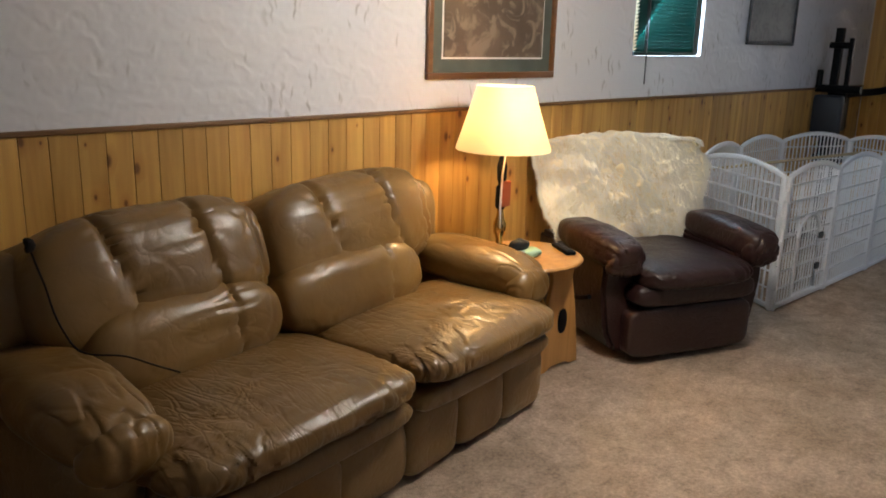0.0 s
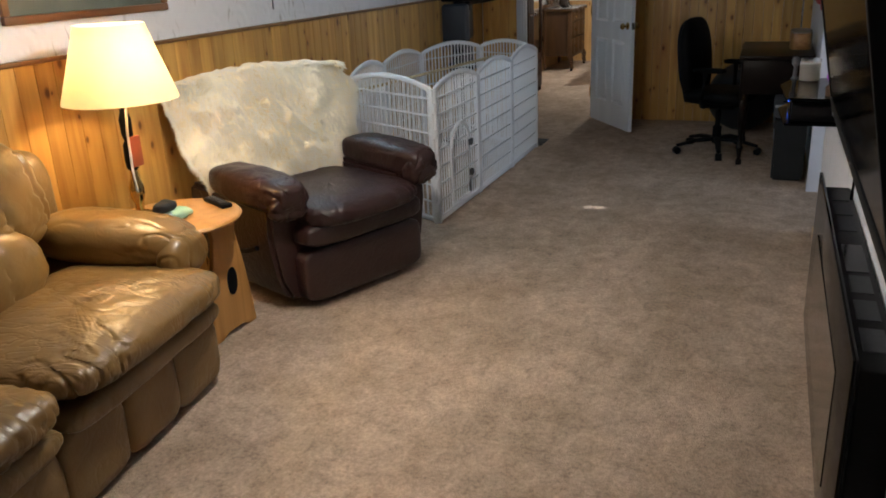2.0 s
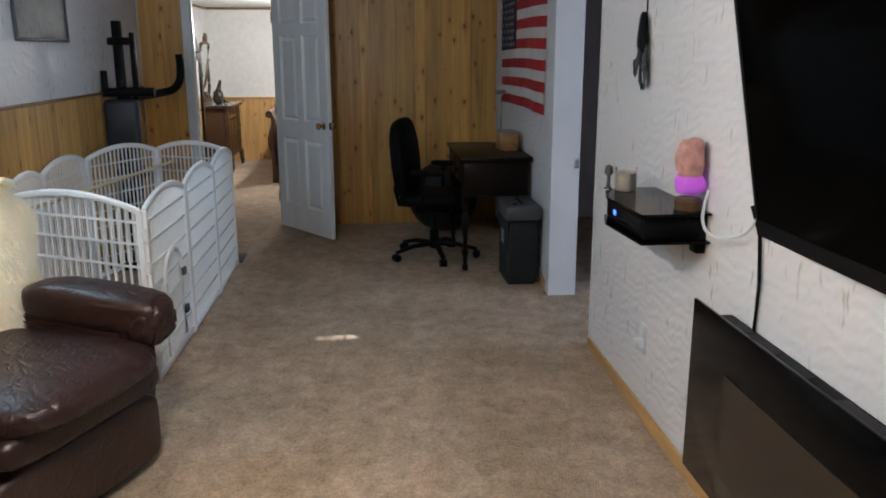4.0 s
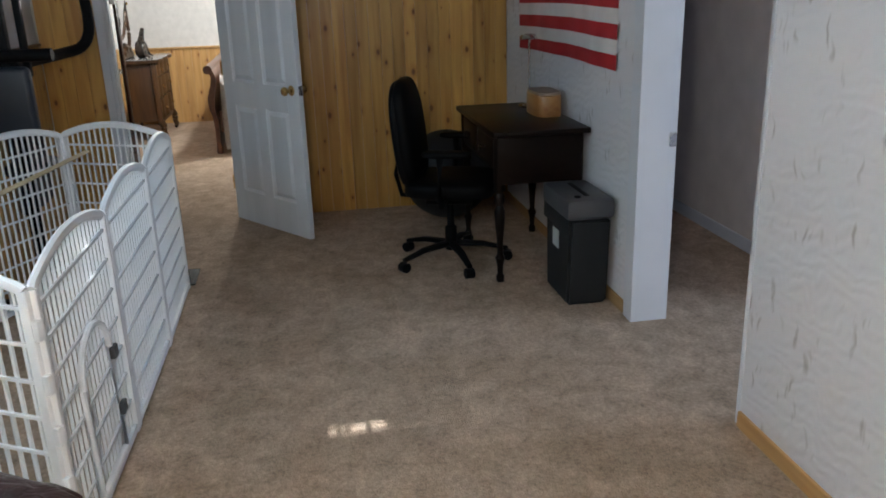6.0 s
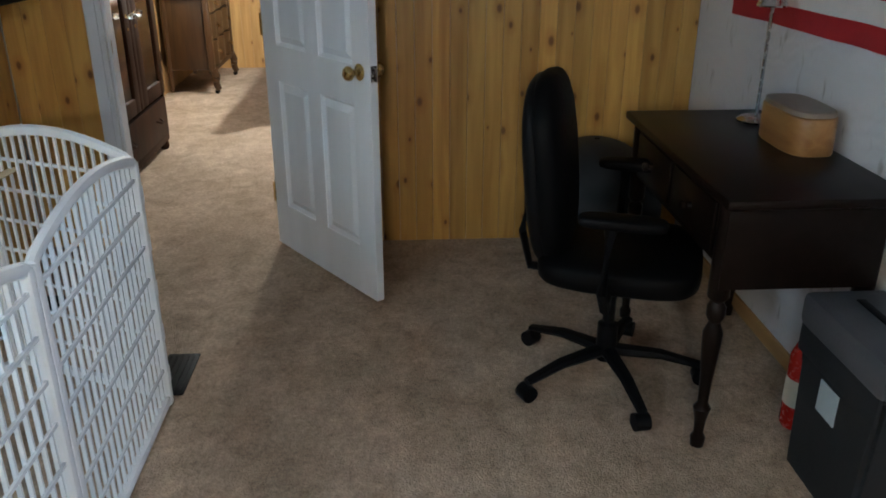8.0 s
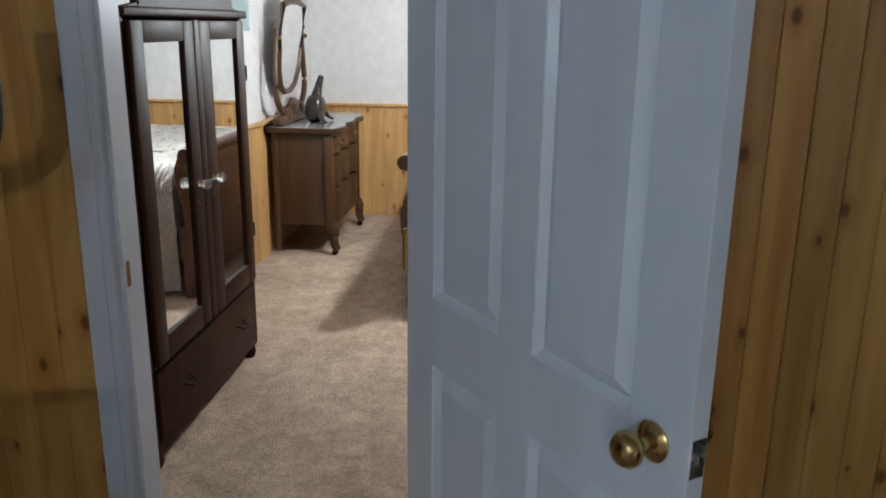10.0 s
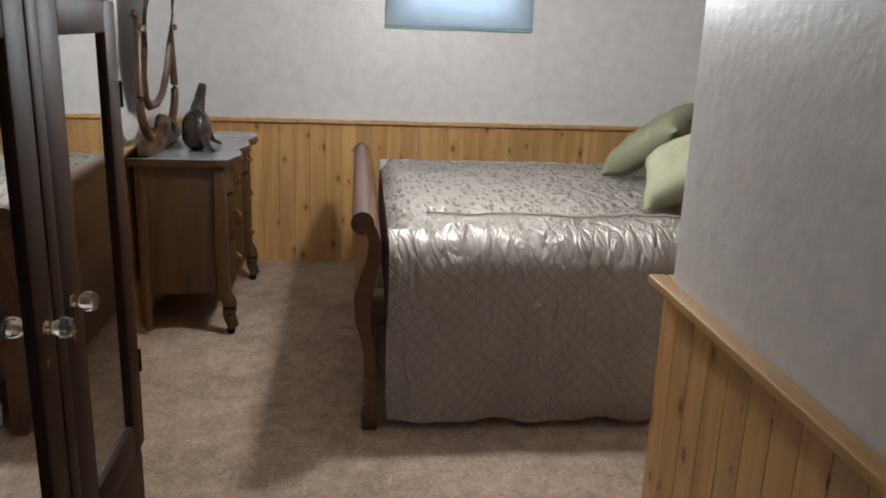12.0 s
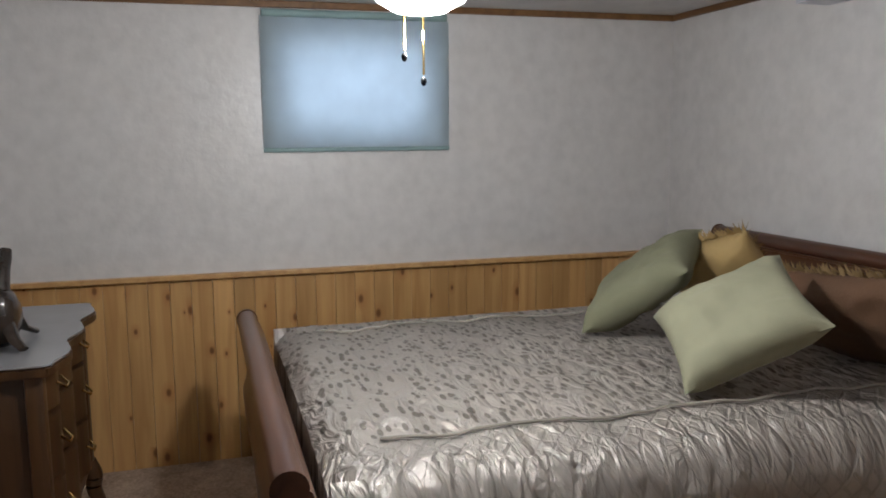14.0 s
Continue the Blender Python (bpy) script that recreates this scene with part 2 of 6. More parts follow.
M_TAN = leather("tan_leather", (0.200, 0.112, 0.031), (0.125, 0.066, 0.018), 0.34, 0.055, 4.0)
M_TANSEAT = leather("tan_seat_leather", (0.19, 0.108, 0.034), (0.115, 0.064, 0.021), 0.32, 0.17, 3.0, (2.4, 0.9, 1.0))
M_TAN2 = leather("tan_leather_worn", (0.20, 0.125, 0.046), (0.13, 0.073, 0.024), 0.36, 0.10, 7.0)
M_BROWN = leather("oxblood_leather", (0.026, 0.010, 0.009), (0.017, 0.006, 0.006), 0.36, 0.14, 9.0)
M_FLEECE = mat("sheepskin", (0.98, 0.94, 0.80), 0.95, vary=0.12, scale=4.5, bump=0.35, bump_scale=90, second=(0.84, 0.72, 0.48), stretch=(1, 0.6, 0.3), spec=0.1, distance=0.008)
M_PLASTIC = mat("white_plastic", (0.80, 0.81, 0.84), 0.38, vary=0.04, bump=0.03)
M_BLACK = mat("black_plastic", (0.005, 0.005, 0.006), 0.48, vary=0.15, bump=0.1, bump_scale=120, spec=0.09)
M_BLACKLEATHER = mat("black_leather", (0.0035, 0.0035, 0.004), 0.5, vary=0.15, bump=0.2, bump_scale=60, spec=0.06)
M_GLOSS = mat("black_gloss", (0.002, 0.002, 0.0025), 0.10, vary=0.1, bump=0.0, spec=0.12)
M_SCREEN = mat("tv_screen", (0.0005, 0.0005, 0.0006), 0.06, vary=0.1, bump=0.0, spec=0.03)
M_GREY = mat("charcoal_plastic", (0.018, 0.020, 0.023), 0.55, vary=0.1, bump=0.12, bump_scale=150, spec=0.25)
M_GREY2 = mat("grey_plastic", (0.065, 0.068, 0.078), 0.45, vary=0.1, bump=0.1, bump_scale=150)
M_DESK = wood("dark_stained_wood", (0.009, 0.005, 0.004), (0.005, 0.003, 0.002), "x", 0.34, per_object=0.1)
M_OAK = wood("oak", (0.46, 0.24, 0.075), (0.34, 0.165, 0.045), "z", 0.33, per_object=0.08)
M_WALNUT = wood("walnut", (0.078, 0.037, 0.014), (0.036, 0.016, 0.006), "z", 0.38, per_object=0.12)
M_MAHOG = wood("mahogany", (0.10, 0.042, 0.022), (0.055, 0.021, 0.011), "x", 0.28, per_object=0.12)
M_BRASS = mat("brass", (0.60, 0.42, 0.16), 0.20, 1.0, vary=0.08, bump=0.02)
M_STEEL = mat("brushed_steel", (0.55, 0.56, 0.58), 0.25, 1.0, vary=0.06, bump=0.02)
M_RED = mat("red_cloth", (0.42, 0.018, 0.028), 0.75, vary=0.12, bump=0.3, bump_scale=140)
M_WHITECLOTH = mat("white_cloth", (0.70, 0.68, 0.68), 0.75, vary=0.08, bump=0.3, bump_scale=140)
M_BLUE = mat("navy_cloth", (0.012, 0.016, 0.06), 0.75, vary=0.12, bump=0.3, bump_scale=140)

M_DESK.node_tree.nodes["Principled BSDF"].inputs["Specular IOR Level"].default_value = 0.12


def carpet_material():
    m = mat("carpet", (0.48, 0.367, 0.282), 0.97, vary=0.1, scale=2.6, bump=1.0, bump_scale=150, second=(0.36, 0.272, 0.20), spec=0.05, distance=0.010)
    n, l = m.node_tree.nodes, m.node_tree.links
    b = n["Principled BSDF"]
    src = b.inputs["Base Color"].links[0].from_socket
    tex = n.new("ShaderNodeTexCoord")
    fine, mid = n.new("ShaderNodeTexNoise"), n.new("ShaderNodeTexNoise")
    fine.inputs["Scale"].default_value, fine.inputs["Detail"].default_value, fine.inputs["Roughness"].default_value = 62, 6, 0.75
    mid.inputs["Scale"].default_value, mid.inputs["Detail"].default_value, mid.inputs["Roughness"].default_value, mid.inputs["Distortion"].default_value = 11, 9, 0.72, 0.5
    for x in (fine, mid):
        l.new(tex.outputs["Object"], x.inputs[0])
    ad = n.new("ShaderNodeMath")
    ad.operation, ad.inputs[1].default_value = "MULTIPLY_ADD", 0.85
    l.new(mid.outputs[0], ad.inputs[0])
    l.new(fine.outputs[0], ad.inputs[2])
    r = n.new("ShaderNodeMapRange")
    r.inputs[1].default_value, r.inputs[2].default_value, r.inputs[3].default_value, r.inputs[4].default_value = 0.66, 1.19, 0.56, 1.44
    l.new(ad.outputs[0], r.inputs[0])
    hsv = n.new("ShaderNodeHueSaturation")
    l.new(r.outputs[0], hsv.inputs["Value"])
    l.new(src, hsv.inputs["Color"])
    l.new(hsv.outputs[0], b.inputs["Base Color"])
    return m


M_CARPET = carpet_material()


# ---- mesh helpers ----
def mesh_of(bm, name, material, smooth=True):
    me = bpy.data.meshes.new(name)
    bmesh.ops.recalc_face_normals(bm, faces=bm.faces)
    bm.to_mesh(me)
    bm.free()
    me.materials.append(material)
    if smooth:
        me.shade_smooth()
        me.set_sharp_from_angle(angle=radians(40))
    return me


def part(name, bm, material, parent=None, label="", at=None, smooth=True):
    ob = new(name, mesh_of(bm, name, material, smooth))
    if parent:
        ob.parent = parent
    if at:
        ob.matrix_basis = at
    if label:
        ob["label"] = label
    return ob


def again(ob, parent, at):
    """One more part on the same mesh."""
    o = new(ob.name.split(".")[0], ob.data)
    o.parent = parent
    o.matrix_basis = at
    return o


def thing(name, m, label, category, group="", kind=""):
    ob = tagged(new(name), label, category, group, kind)
    ob.matrix_basis = m
    return ob


def structure(name, bm, material, label, smooth=False):
    return tagged(part(name, bm, material, smooth=smooth), label, "", "", "structure")


def box(x0, x1, y0, y1, z0, z1, bevel=0.0, bm=None, seg=2):
    own = bmesh.new()
    bmesh.ops.create_cube(own, size=1.0, matrix=Matrix.Translation(((x0 + x1) / 2, (y0 + y1) / 2, (z0 + z1) / 2)) @ Matrix.Diagonal((x1 - x0, y1 - y0, z1 - z0, 1)))
    if bevel:
        bmesh.ops.bevel(own, geom=own.edges[:], offset=bevel, segments=seg, profile=0.5, affect="EDGES")
    return merge(bm, own)


def merge(bm, own, m=None):
    if m is not None:
        bmesh.ops.transform(own, matrix=m, verts=own.verts)
    if bm is None:
        return own
    tmp = bpy.data.meshes.new("tmp")
    own.to_mesh(tmp)
    own.free()
    bm.from_mesh(tmp)
    bpy.data.meshes.remove(tmp)
    return bm


def pad(c, s, e1=0.55, e2=0.5, nu=28, nv=18, rough=0.0, freq=5.0, bm=None, m=None, seed=0.0, seams=(), creases=()):
    """A soft superellipsoid cushion at c with half sizes s; rough: depth of its folds; seams: (x, bend, width, depth) of grooves down it;
    creases: (frequencies along x, y, z, depth, where) of sharp gathers, where being front, seam or end."""
    own = bmesh.new()

    def f(w, e):
        return math.copysign(abs(w) ** e, w)
    rings = []
    for j in range(1, nv):
        v = -math.pi / 2 + math.pi * j / nv
        ring = []
        for i in range(nu):
            u = 2 * math.pi * i / nu
            ring.append(Vector((f(math.cos(v), e1) * f(math.cos(u), e2) * s[0], f(math.cos(v), e1) * f(math.sin(u), e2) * s[1], f(math.sin(v), e1) * s[2])))
        rings.append(ring)
    low, top = Vector((0, 0, -s[2])), Vector((0, 0, s[2]))

    def put(p):
        q = Vector(c) + p
        if rough:
            w = noise.noise(Vector((q.x * freq + seed, q.y * freq * 1.3, q.z * freq))) + 0.5 * noise.noise(q * freq * 2.3 + Vector((seed, 3, 1)))
            q = q + p.normalized() * w * rough
        for cf, dep, where in creases:
            w = abs(noise.noise(Vector((p.x * cf[0] + seed * 3.1, p.y * cf[1], p.z * cf[2])) + 0.35 * noise.noise_vector(p * 9)))
            if where == "front":
                k = min(1, max(0, 0.45 - p.y / s[1]))
            elif where == "end":
                k = min(1, max(0, -p.y / s[1] - 0.15) * 1.8)
            elif where == "seam":
                k = sum(math.exp(-((p.x - sx - bend * (0.5 - p.z / s[2] * 0.5) ** 2) / 0.07) ** 2) for sx, bend, wid, dp in seams) + 0.15
            else:
                k = 1
            q = q - p.normalized() * dep * k * max(0, 1 - w / 0.16)
        for sx, bend, wid, dep in seams:
            d = p.x - sx - bend * (0.5 - p.z / s[2] * 0.5) ** 2
            q = q - Vector((0, math.copysign(1, p.y) * min(1, abs(p.y) / s[1] * 1.6), 0.35 * p.z / s[2])) * dep * math.exp(-(d / wid) ** 2)
        return own.verts.new(q)
    vr = [[put(p) for p in ring] for ring in rings]
    a, b = put(low), put(top)
    for j in range(len(vr) - 1):
        for i in range(nu):
            k = (i + 1) % nu
            own.faces.new((vr[j][i], vr[j][k], vr[j + 1][k], vr[j + 1][i]))
    for i in range(nu):
        k = (i + 1) % nu
        own.faces.new((a, vr[0][k], vr[0][i]))
        own.faces.new((b, vr[-1][i], vr[-1][k]))
    return merge(bm, own, m)


def lathe(profile, seg=24, c=(0, 0, 0), bm=None, m=None):
    """Turned body: profile of (radius, height), closed at both ends."""
    own = bmesh.new()
    rings = [[own.verts.new((c[0] + r * math.cos(2 * math.pi * i / seg), c[1] + r * math.sin(2 * math.pi * i / seg), c[2] + z)) for i in range(seg)] for r, z in profile]
    for a, b in zip(rings, rings[1:]):
        for i in range(seg):
            own.faces.new((a[i], a[(i + 1) % seg], b[(i + 1) % seg], b[i]))
    own.faces.new(rings[0][::-1])
    own.faces.new(rings[-1])
    return merge(bm, own, m)


def tube(points, radius, seg=8, bm=None, flat=1.0, taper=None):
    """A round bar along points; flat squeezes it, taper scales it from start to end."""
    own = bmesh.new()
    pts = [Vector(p) for p in points]
    rings = []
    up = Vector((0, 0, 1))
    for i, p in enumerate(pts):
        d = (pts[min(i + 1, len(pts) - 1)] - pts[max(i - 1, 0)]).normalized()
        side = d.cross(up)
        if side.length < 1e-3:
            side = Vector((1, 0, 0))
        side.normalize()
        nrm = side.cross(d).normalized()
        r = radius * (1 if not taper else taper[0] + (taper[1] - taper[0]) * i / (len(pts) - 1))
        rings.append([own.verts.new(p + side * r * math.cos(2 * math.pi * k / seg) + nrm * r * flat * math.sin(2 * math.pi * k / seg)) for k in range(seg)])
    for a, b in zip(rings, rings[1:]):
        for k in range(seg):
            own.faces.new((a[k], a[(k + 1) % seg], b[(k + 1) % seg], b[k]))
    own.faces.new(rings[0][::-1])
    own.faces.new(rings[-1])
    return merge(bm, own)


def smooth_path(points, n=6):
    """More points along a soft curve through those given."""
    pts = [Vector(q) for q in points]
    out = []
    for i in range(len(pts) - 1):
        a, b_, c, d = pts[max(i - 1, 0)], pts[i], pts[i + 1], pts[min(i + 2, len(pts) - 1)]
        for k in range(n):
            t = k / n
            out.append(0.5 * (2 * b_ + (c - a) * t + (2 * a - 5 * b_ + 4 * c - d) * t * t + (3 * b_ - a - 3 * c + d) * t ** 3))
    return out + [pts[-1]]


def prism(outline, y0, y1, bevel=0.0, bm=None, m=None):
    """An outline of (x, z), pulled from y0 to y1."""
    own = bmesh.new()
    a = [own.verts.new((x, y0, z)) for x, z in outline]
    b = [own.verts.new((x, y1, z)) for x, z in outline]
    own.faces.new(a)
    own.faces.new(b[::-1])
    for i in range(len(a)):
        k = (i + 1) % len(a)
        own.faces.new((a[k], a[i], b[i], b[k]))
    bmesh.ops.recalc_face_normals(own, faces=own.faces)
    if bevel:
        bmesh.ops.bevel(own, geom=[e for e in own.edges], offset=bevel, segments=2, affect="EDGES", clamp_overlap=True)
    return merge(bm, own, m)


def arc(cx, cz, r, a0, a1, n):
    return [(cx + r * math.cos(radians(a0 + (a1 - a0) * i / n)), cz + r * math.sin(radians(a0 + (a1 - a0) * i / n))) for i in range(n + 1)]


# ---- structure ----
CEIL, BCEIL = 2.15, 2.075
structure("floor", box(-2.3, 13.0, -3.4, 3.5, -0.12, 0.0), M_CARPET, "beige brown cut pile carpet through all rooms")
structure("ceiling", box(-2.3, 8.285, -3.4, 3.12, CEIL, CEIL + 0.1), M_CEIL, "off white textured ceiling")
structure("ceiling_bedroom", box(8.285, 13.0, -0.2, 3.5, BCEIL, CEIL + 0.1), M_CEIL, "off white bedroom ceiling")

W1 = (4.32, 5.14, 1.46, 1.98)   # window in the long wall: x, x, z, z
b = box(-2.3, W1[0], 2.995, 3.12, 0, CEIL)
box(W1[1], 8.285, 2.995, 3.12, 0, CEIL, bm=b)
box(W1[0], W1[1], 2.995, 3.12, 0, W1[2], bm=b)
box(W1[0], W1[1], 2.995, 3.12, W1[3], CEIL, bm=b)
structure("wall_north", b, M_PAPER, "white sprigged wallpaper wall above pine wainscot")
b = box(-2.3, 4.94, -0.14, 0.0, 0, CEIL)
box(5.90, 8.19, -0.14, 0.0, 0, CEIL, bm=b)
box(4.94, 5.90, -0.14, 0.0, 2.06, CEIL, bm=b)
structure("wall_south", b, M_PAPER, "white sprigged wallpaper wall with an open doorway")
structure("wall_west", box(-2.42, -2.3, -0.14, 3.12, 0, CEIL), M_PAPER, "white wallpaper end wall")
DY0, DY1, DH = 1.856, 2.578, 2.04
b = box(8.192, 8.285, -0.14, DY0, 0, CEIL)
box(8.192, 8.285, DY1, 2.995, 0, CEIL, bm=b)
box(8.192, 8.285, DY0, DY1, DH, CEIL, bm=b)
structure("wall_east", b, M_PLASTER, "partition wall with bedroom doorway")
# hall and room behind the open doorway
structure("wall_hall", box(5.75, 8.3, -1.12, -1.0, 0, CEIL), M_HALL, "pinkish painted hall wall")
b = box(3.2, 3.32, -3.4, -0.14, 0, CEIL)
box(5.75, 5.87, -3.4, -1.12, 0, CEIL, bm=b)
box(3.32, 3.85, -3.4, -3.28, 0, CEIL, bm=b)
box(5.15, 5.75, -3.4, -3.28, 0, CEIL, bm=b)
box(3.85, 5.15, -3.4, -3.28, 0, 1.0, bm=b)
box(3.85, 5.15, -3.4, -3.28, 1.95, CEIL, bm=b)
box(8.3, 8.42, -1.12, -0.14, 0, CEIL, bm=b)
structure("wall_back_room", b, M_HALL, "painted walls of the room behind the doorway")
structure("baseboard_hall", box(5.87, 8.3, -1.0, -0.985, 0, 0.075, 0.004), M_WHITE, "white hall baseboard")
# bedroom
W2 = (1.252, 2.118, 1.416, 2.01)   # the shade over the bedroom window: y, y, z, z
b = box(12.776, 12.95, -0.1, W2[0] + 0.04, 0, CEIL)
box(12.776, 12.95, W2[1] - 0.04, 3.5, 0, CEIL, bm=b)
box(12.776, 12.95, W2[0] + 0.04, W2[1] - 0.04, 0, W2[2] + 0.03, bm=b)
box(12.776, 12.95, W2[0] + 0.04, W2[1] - 0.04, W2[3] - 0.002, CEIL, bm=b)
structure("wall_bedroom_back", b, M_PLASTER, "pale satin plaster wall above pine wainscot")
structure("wall_bedroom_north", box(8.2, 12.776, 3.303, 3.42, 0, CEIL), M_PLASTER, "pale plaster bedroom side wall")
structure("wall_bedroom_south", box(9.68, 12.776, -0.1, 0.045, 0, CEIL), M_PLASTER, "pale plaster wall behind the headboard")
structure("wall_closet", box(8.285, 9.682, -0.1, 1.508, 0, CEIL), M_PLASTER, "pale satin plaster closet corner wall")

# trims
ZR, ZB = 1.20, 0.86
structure("baseboard", box(-2.3, 4.93, 0.0, 0.014, 0, 0.06, 0.004), M_TRIM, "narrow pine baseboard")
structure("baseboard_desk_wall", box(5.97, 8.178, 0.0, 0.014, 0, 0.06, 0.004), M_TRIM, "narrow pine baseboard behind the desk")
structure("trim_rail", box(-2.3, 8.178, 2.968, 2.994, ZR - 0.006, ZR + 0.012, 0.004), M_DARKTRIM, "dark wooden cap rail on the wainscot")
structure("trim_rail_back", box(12.735, 12.774, 0.045, 3.302, ZB - 0.004, ZB + 0.018, 0.004), M_TRIM, "pine cap rail on the bedroom wainscot")
structure("trim_rail_side", box(8.305, 12.73, 3.262, 3.302, ZB - 0.004, ZB + 0.018, 0.004), M_TRIM, "pine cap rail on the bedroom side wall")
structure("trim_rail_closet", box(8.305, 9.735, 1.509, 1.552, ZB - 0.004, ZB + 0.018, 0.004), M_TRIM, "pine cap rail on the closet wall")
structure("trim_rail_closet_end", box(9.683, 9.735, 0.05, 1.505, ZB - 0.004, ZB + 0.018, 0.004), M_TRIM, "pine cap rail on the closet end")
structure("crown_back", box(12.755, 12.775, 0.046, 3.302, BCEIL - 0.03, BCEIL, 0.004), M_DARKTRIM, "thin wooden crown trim")
structure("crown_south", box(9.69, 12.753, 0.046, 0.066, BCEIL - 0.03, BCEIL, 0.004), M_DARKTRIM, "thin wooden crown trim")
structure("crown_side", box(8.305, 12.753, 3.282, 3.302, BCEIL - 0.03, BCEIL, 0.004), M_DARKTRIM, "thin wooden crown trim")
structure("duct_box", box(10.2, 11.69, 0.046, 0.20, 1.963, BCEIL - 0.002, 0.003), M_WHITE, "white boxed duct under the bedroom ceiling")
# doorway to the back room: white lining and casings
b = box(5.862, 5.903, -0.155, 0.018, 0, 2.06, 0.003)
box(5.903, 5.96, 0.001, 0.016, 0, 2.10, 0.003, bm=b)
structure("door_frame_far", b, M_WHITE, "white painted door jamb")
structure("door_frame_near", box(4.937, 4.958, -0.155, 0.004, 0, 2.06, 0.003), M_WHITE, "white painted door jamb")
structure("door_frame_head", box(4.958, 5.862, -0.155, 0.016, 2.02, 2.058, 0.003), M_WHITE, "white painted door head")
b = box(5.858, 5.8625, -0.152, -0.122, 0.80, 0.86)
structure("strike_plate", b, M_STEEL, "small steel strike plate on the jamb")
# bedroom doorway
b = box(8.162, 8.30, DY1 - 0.018, DY1 + 0.002, 0, DH, 0.003)
box(8.160, 8.178, DY1 + 0.002, DY1 + 0.052, 0, DH + 0.06, 0.004, bm=b)
box(8.19, 8.20, DY1 - 0.03, DY1 - 0.018, 0, DH, 0.002, bm=b)
structure("door_frame_left", b, M_WHITE, "white painted bedroom door casing")
b = box(8.162, 8.30, DY0 - 0.002, DY0 + 0.018, 0, DH, 0.003)
box(8.160, 8.178, DY0 - 0.058, DY0 - 0.002, 0, DH + 0.06, 0.004, bm=b)
structure("door_frame_right", b, M_WHITE, "white painted bedroom door casing")
b = box(8.162, 8.30, DY0 + 0.019, DY1 - 0.019, DH - 0.02, DH, 0.003)
structure("door_frame_top", b, M_WHITE, "white painted bedroom door head")
structure("latch_plate", box(8.205, 8.235, DY1 - 0.0205, DY1 - 0.0175, 0.88, 0.94), M_BRASS, "small brass strike plate")

# ---- windows ----
def translucent(name, colour, mixin=0.75, emit=0.0):
    m = bpy.data.materials.new(name)
    m.use_nodes = True
    n, l = m.node_tree.nodes, m.node_tree.links
    b_ = n["Principled BSDF"]
    b_.inputs["Base Color"].default_value, b_.inputs["Roughness"].default_value = (*colour, 1), 0.7
    if emit:
        b_.inputs["Emission Color"].default_value, b_.inputs["Emission Strength"].default_value = (*colour, 1), emit
    t = n.new("ShaderNodeBsdfTranslucent")
    tex, ns, mx = n.new("ShaderNodeTexCoord"), n.new("ShaderNodeTexNoise"), n.new("ShaderNodeMix")
    ns.inputs["Scale"].default_value = 9
    mx.data_type = "RGBA"
    mx.inputs[6].default_value, mx.inputs[7].default_value = (*colour, 1), (*(c * 0.82 for c in colour), 1)
    l.new(tex.outputs["Object"], ns.inputs[0])
    l.new(ns.outputs[0], mx.inputs[0])
    l.new(mx.outputs[2], t.inputs[0])
    l.new(mx.outputs[2], b_.inputs["Base Color"])
    mix = n.new("ShaderNodeMixShader")
    mix.inputs[0].default_value = mixin
    l.new(b_.outputs[0], mix.inputs[1])
    l.new(t.outputs[0], mix.inputs[2])
    l.new(mix.outputs[0], n["Material Output"].inputs[0])
    return m


def glass(name, colour=(1, 1, 1), rough=0.0):
    m = mat(name, colour, 0.05, vary=0.0, bump=0.0)
    p = m.node_tree.nodes["Principled BSDF"]
    for k in ("Roughness", "Base Color"):
        for lk in p.inputs[k].links:
            m.node_tree.links.remove(lk)
    p.inputs["Base Color"].default_value = (*colour, 1)
    p.inputs["Roughness"].default_value = rough
    p.inputs["Transmission Weight"].default_value = 1.0
    return m


M_TEAL = translucent("teal_slats", (0.003, 0.10, 0.085), 0.5)
M_DARKSLAT = mat("dark_green_slats", (0.008, 0.03, 0.028), 0.5, vary=0.1, bump=0.05)
M_AQUA = translucent("aqua_shade_cloth", (0.60, 0.67, 0.69), 0.62)
M_AQUA2 = mat("aqua_hem", (0.30, 0.42, 0.42), 0.7, vary=0.08, bump=0.2, bump_scale=120)
M_FRAME = mat("dull_window_frame", (0.16, 0.20, 0.25), 0.6, vary=0.1)
M_GLASS = glass("clear_glass")
M_MIRROR = mat("mirror_silver", (0.86, 0.88, 0.88), 0.02, 1.0, vary=0.02, bump=0.0)
for lk in list(M_MIRROR.node_tree.nodes["Principled BSDF"].inputs["Roughness"].links):
    M_MIRROR.node_tree.links.remove(lk)
M_MIRROR.node_tree.nodes["Principled BSDF"].inputs["Roughness"].default_value = 0.012


def pane(x0, x1, y0, y1, z0, z1, parent):
    o = part("pane", box(x0, x1, y0, y1, z0, z1), M_GLASS, parent, smooth=False)
    o.visible_shadow = False
    return o


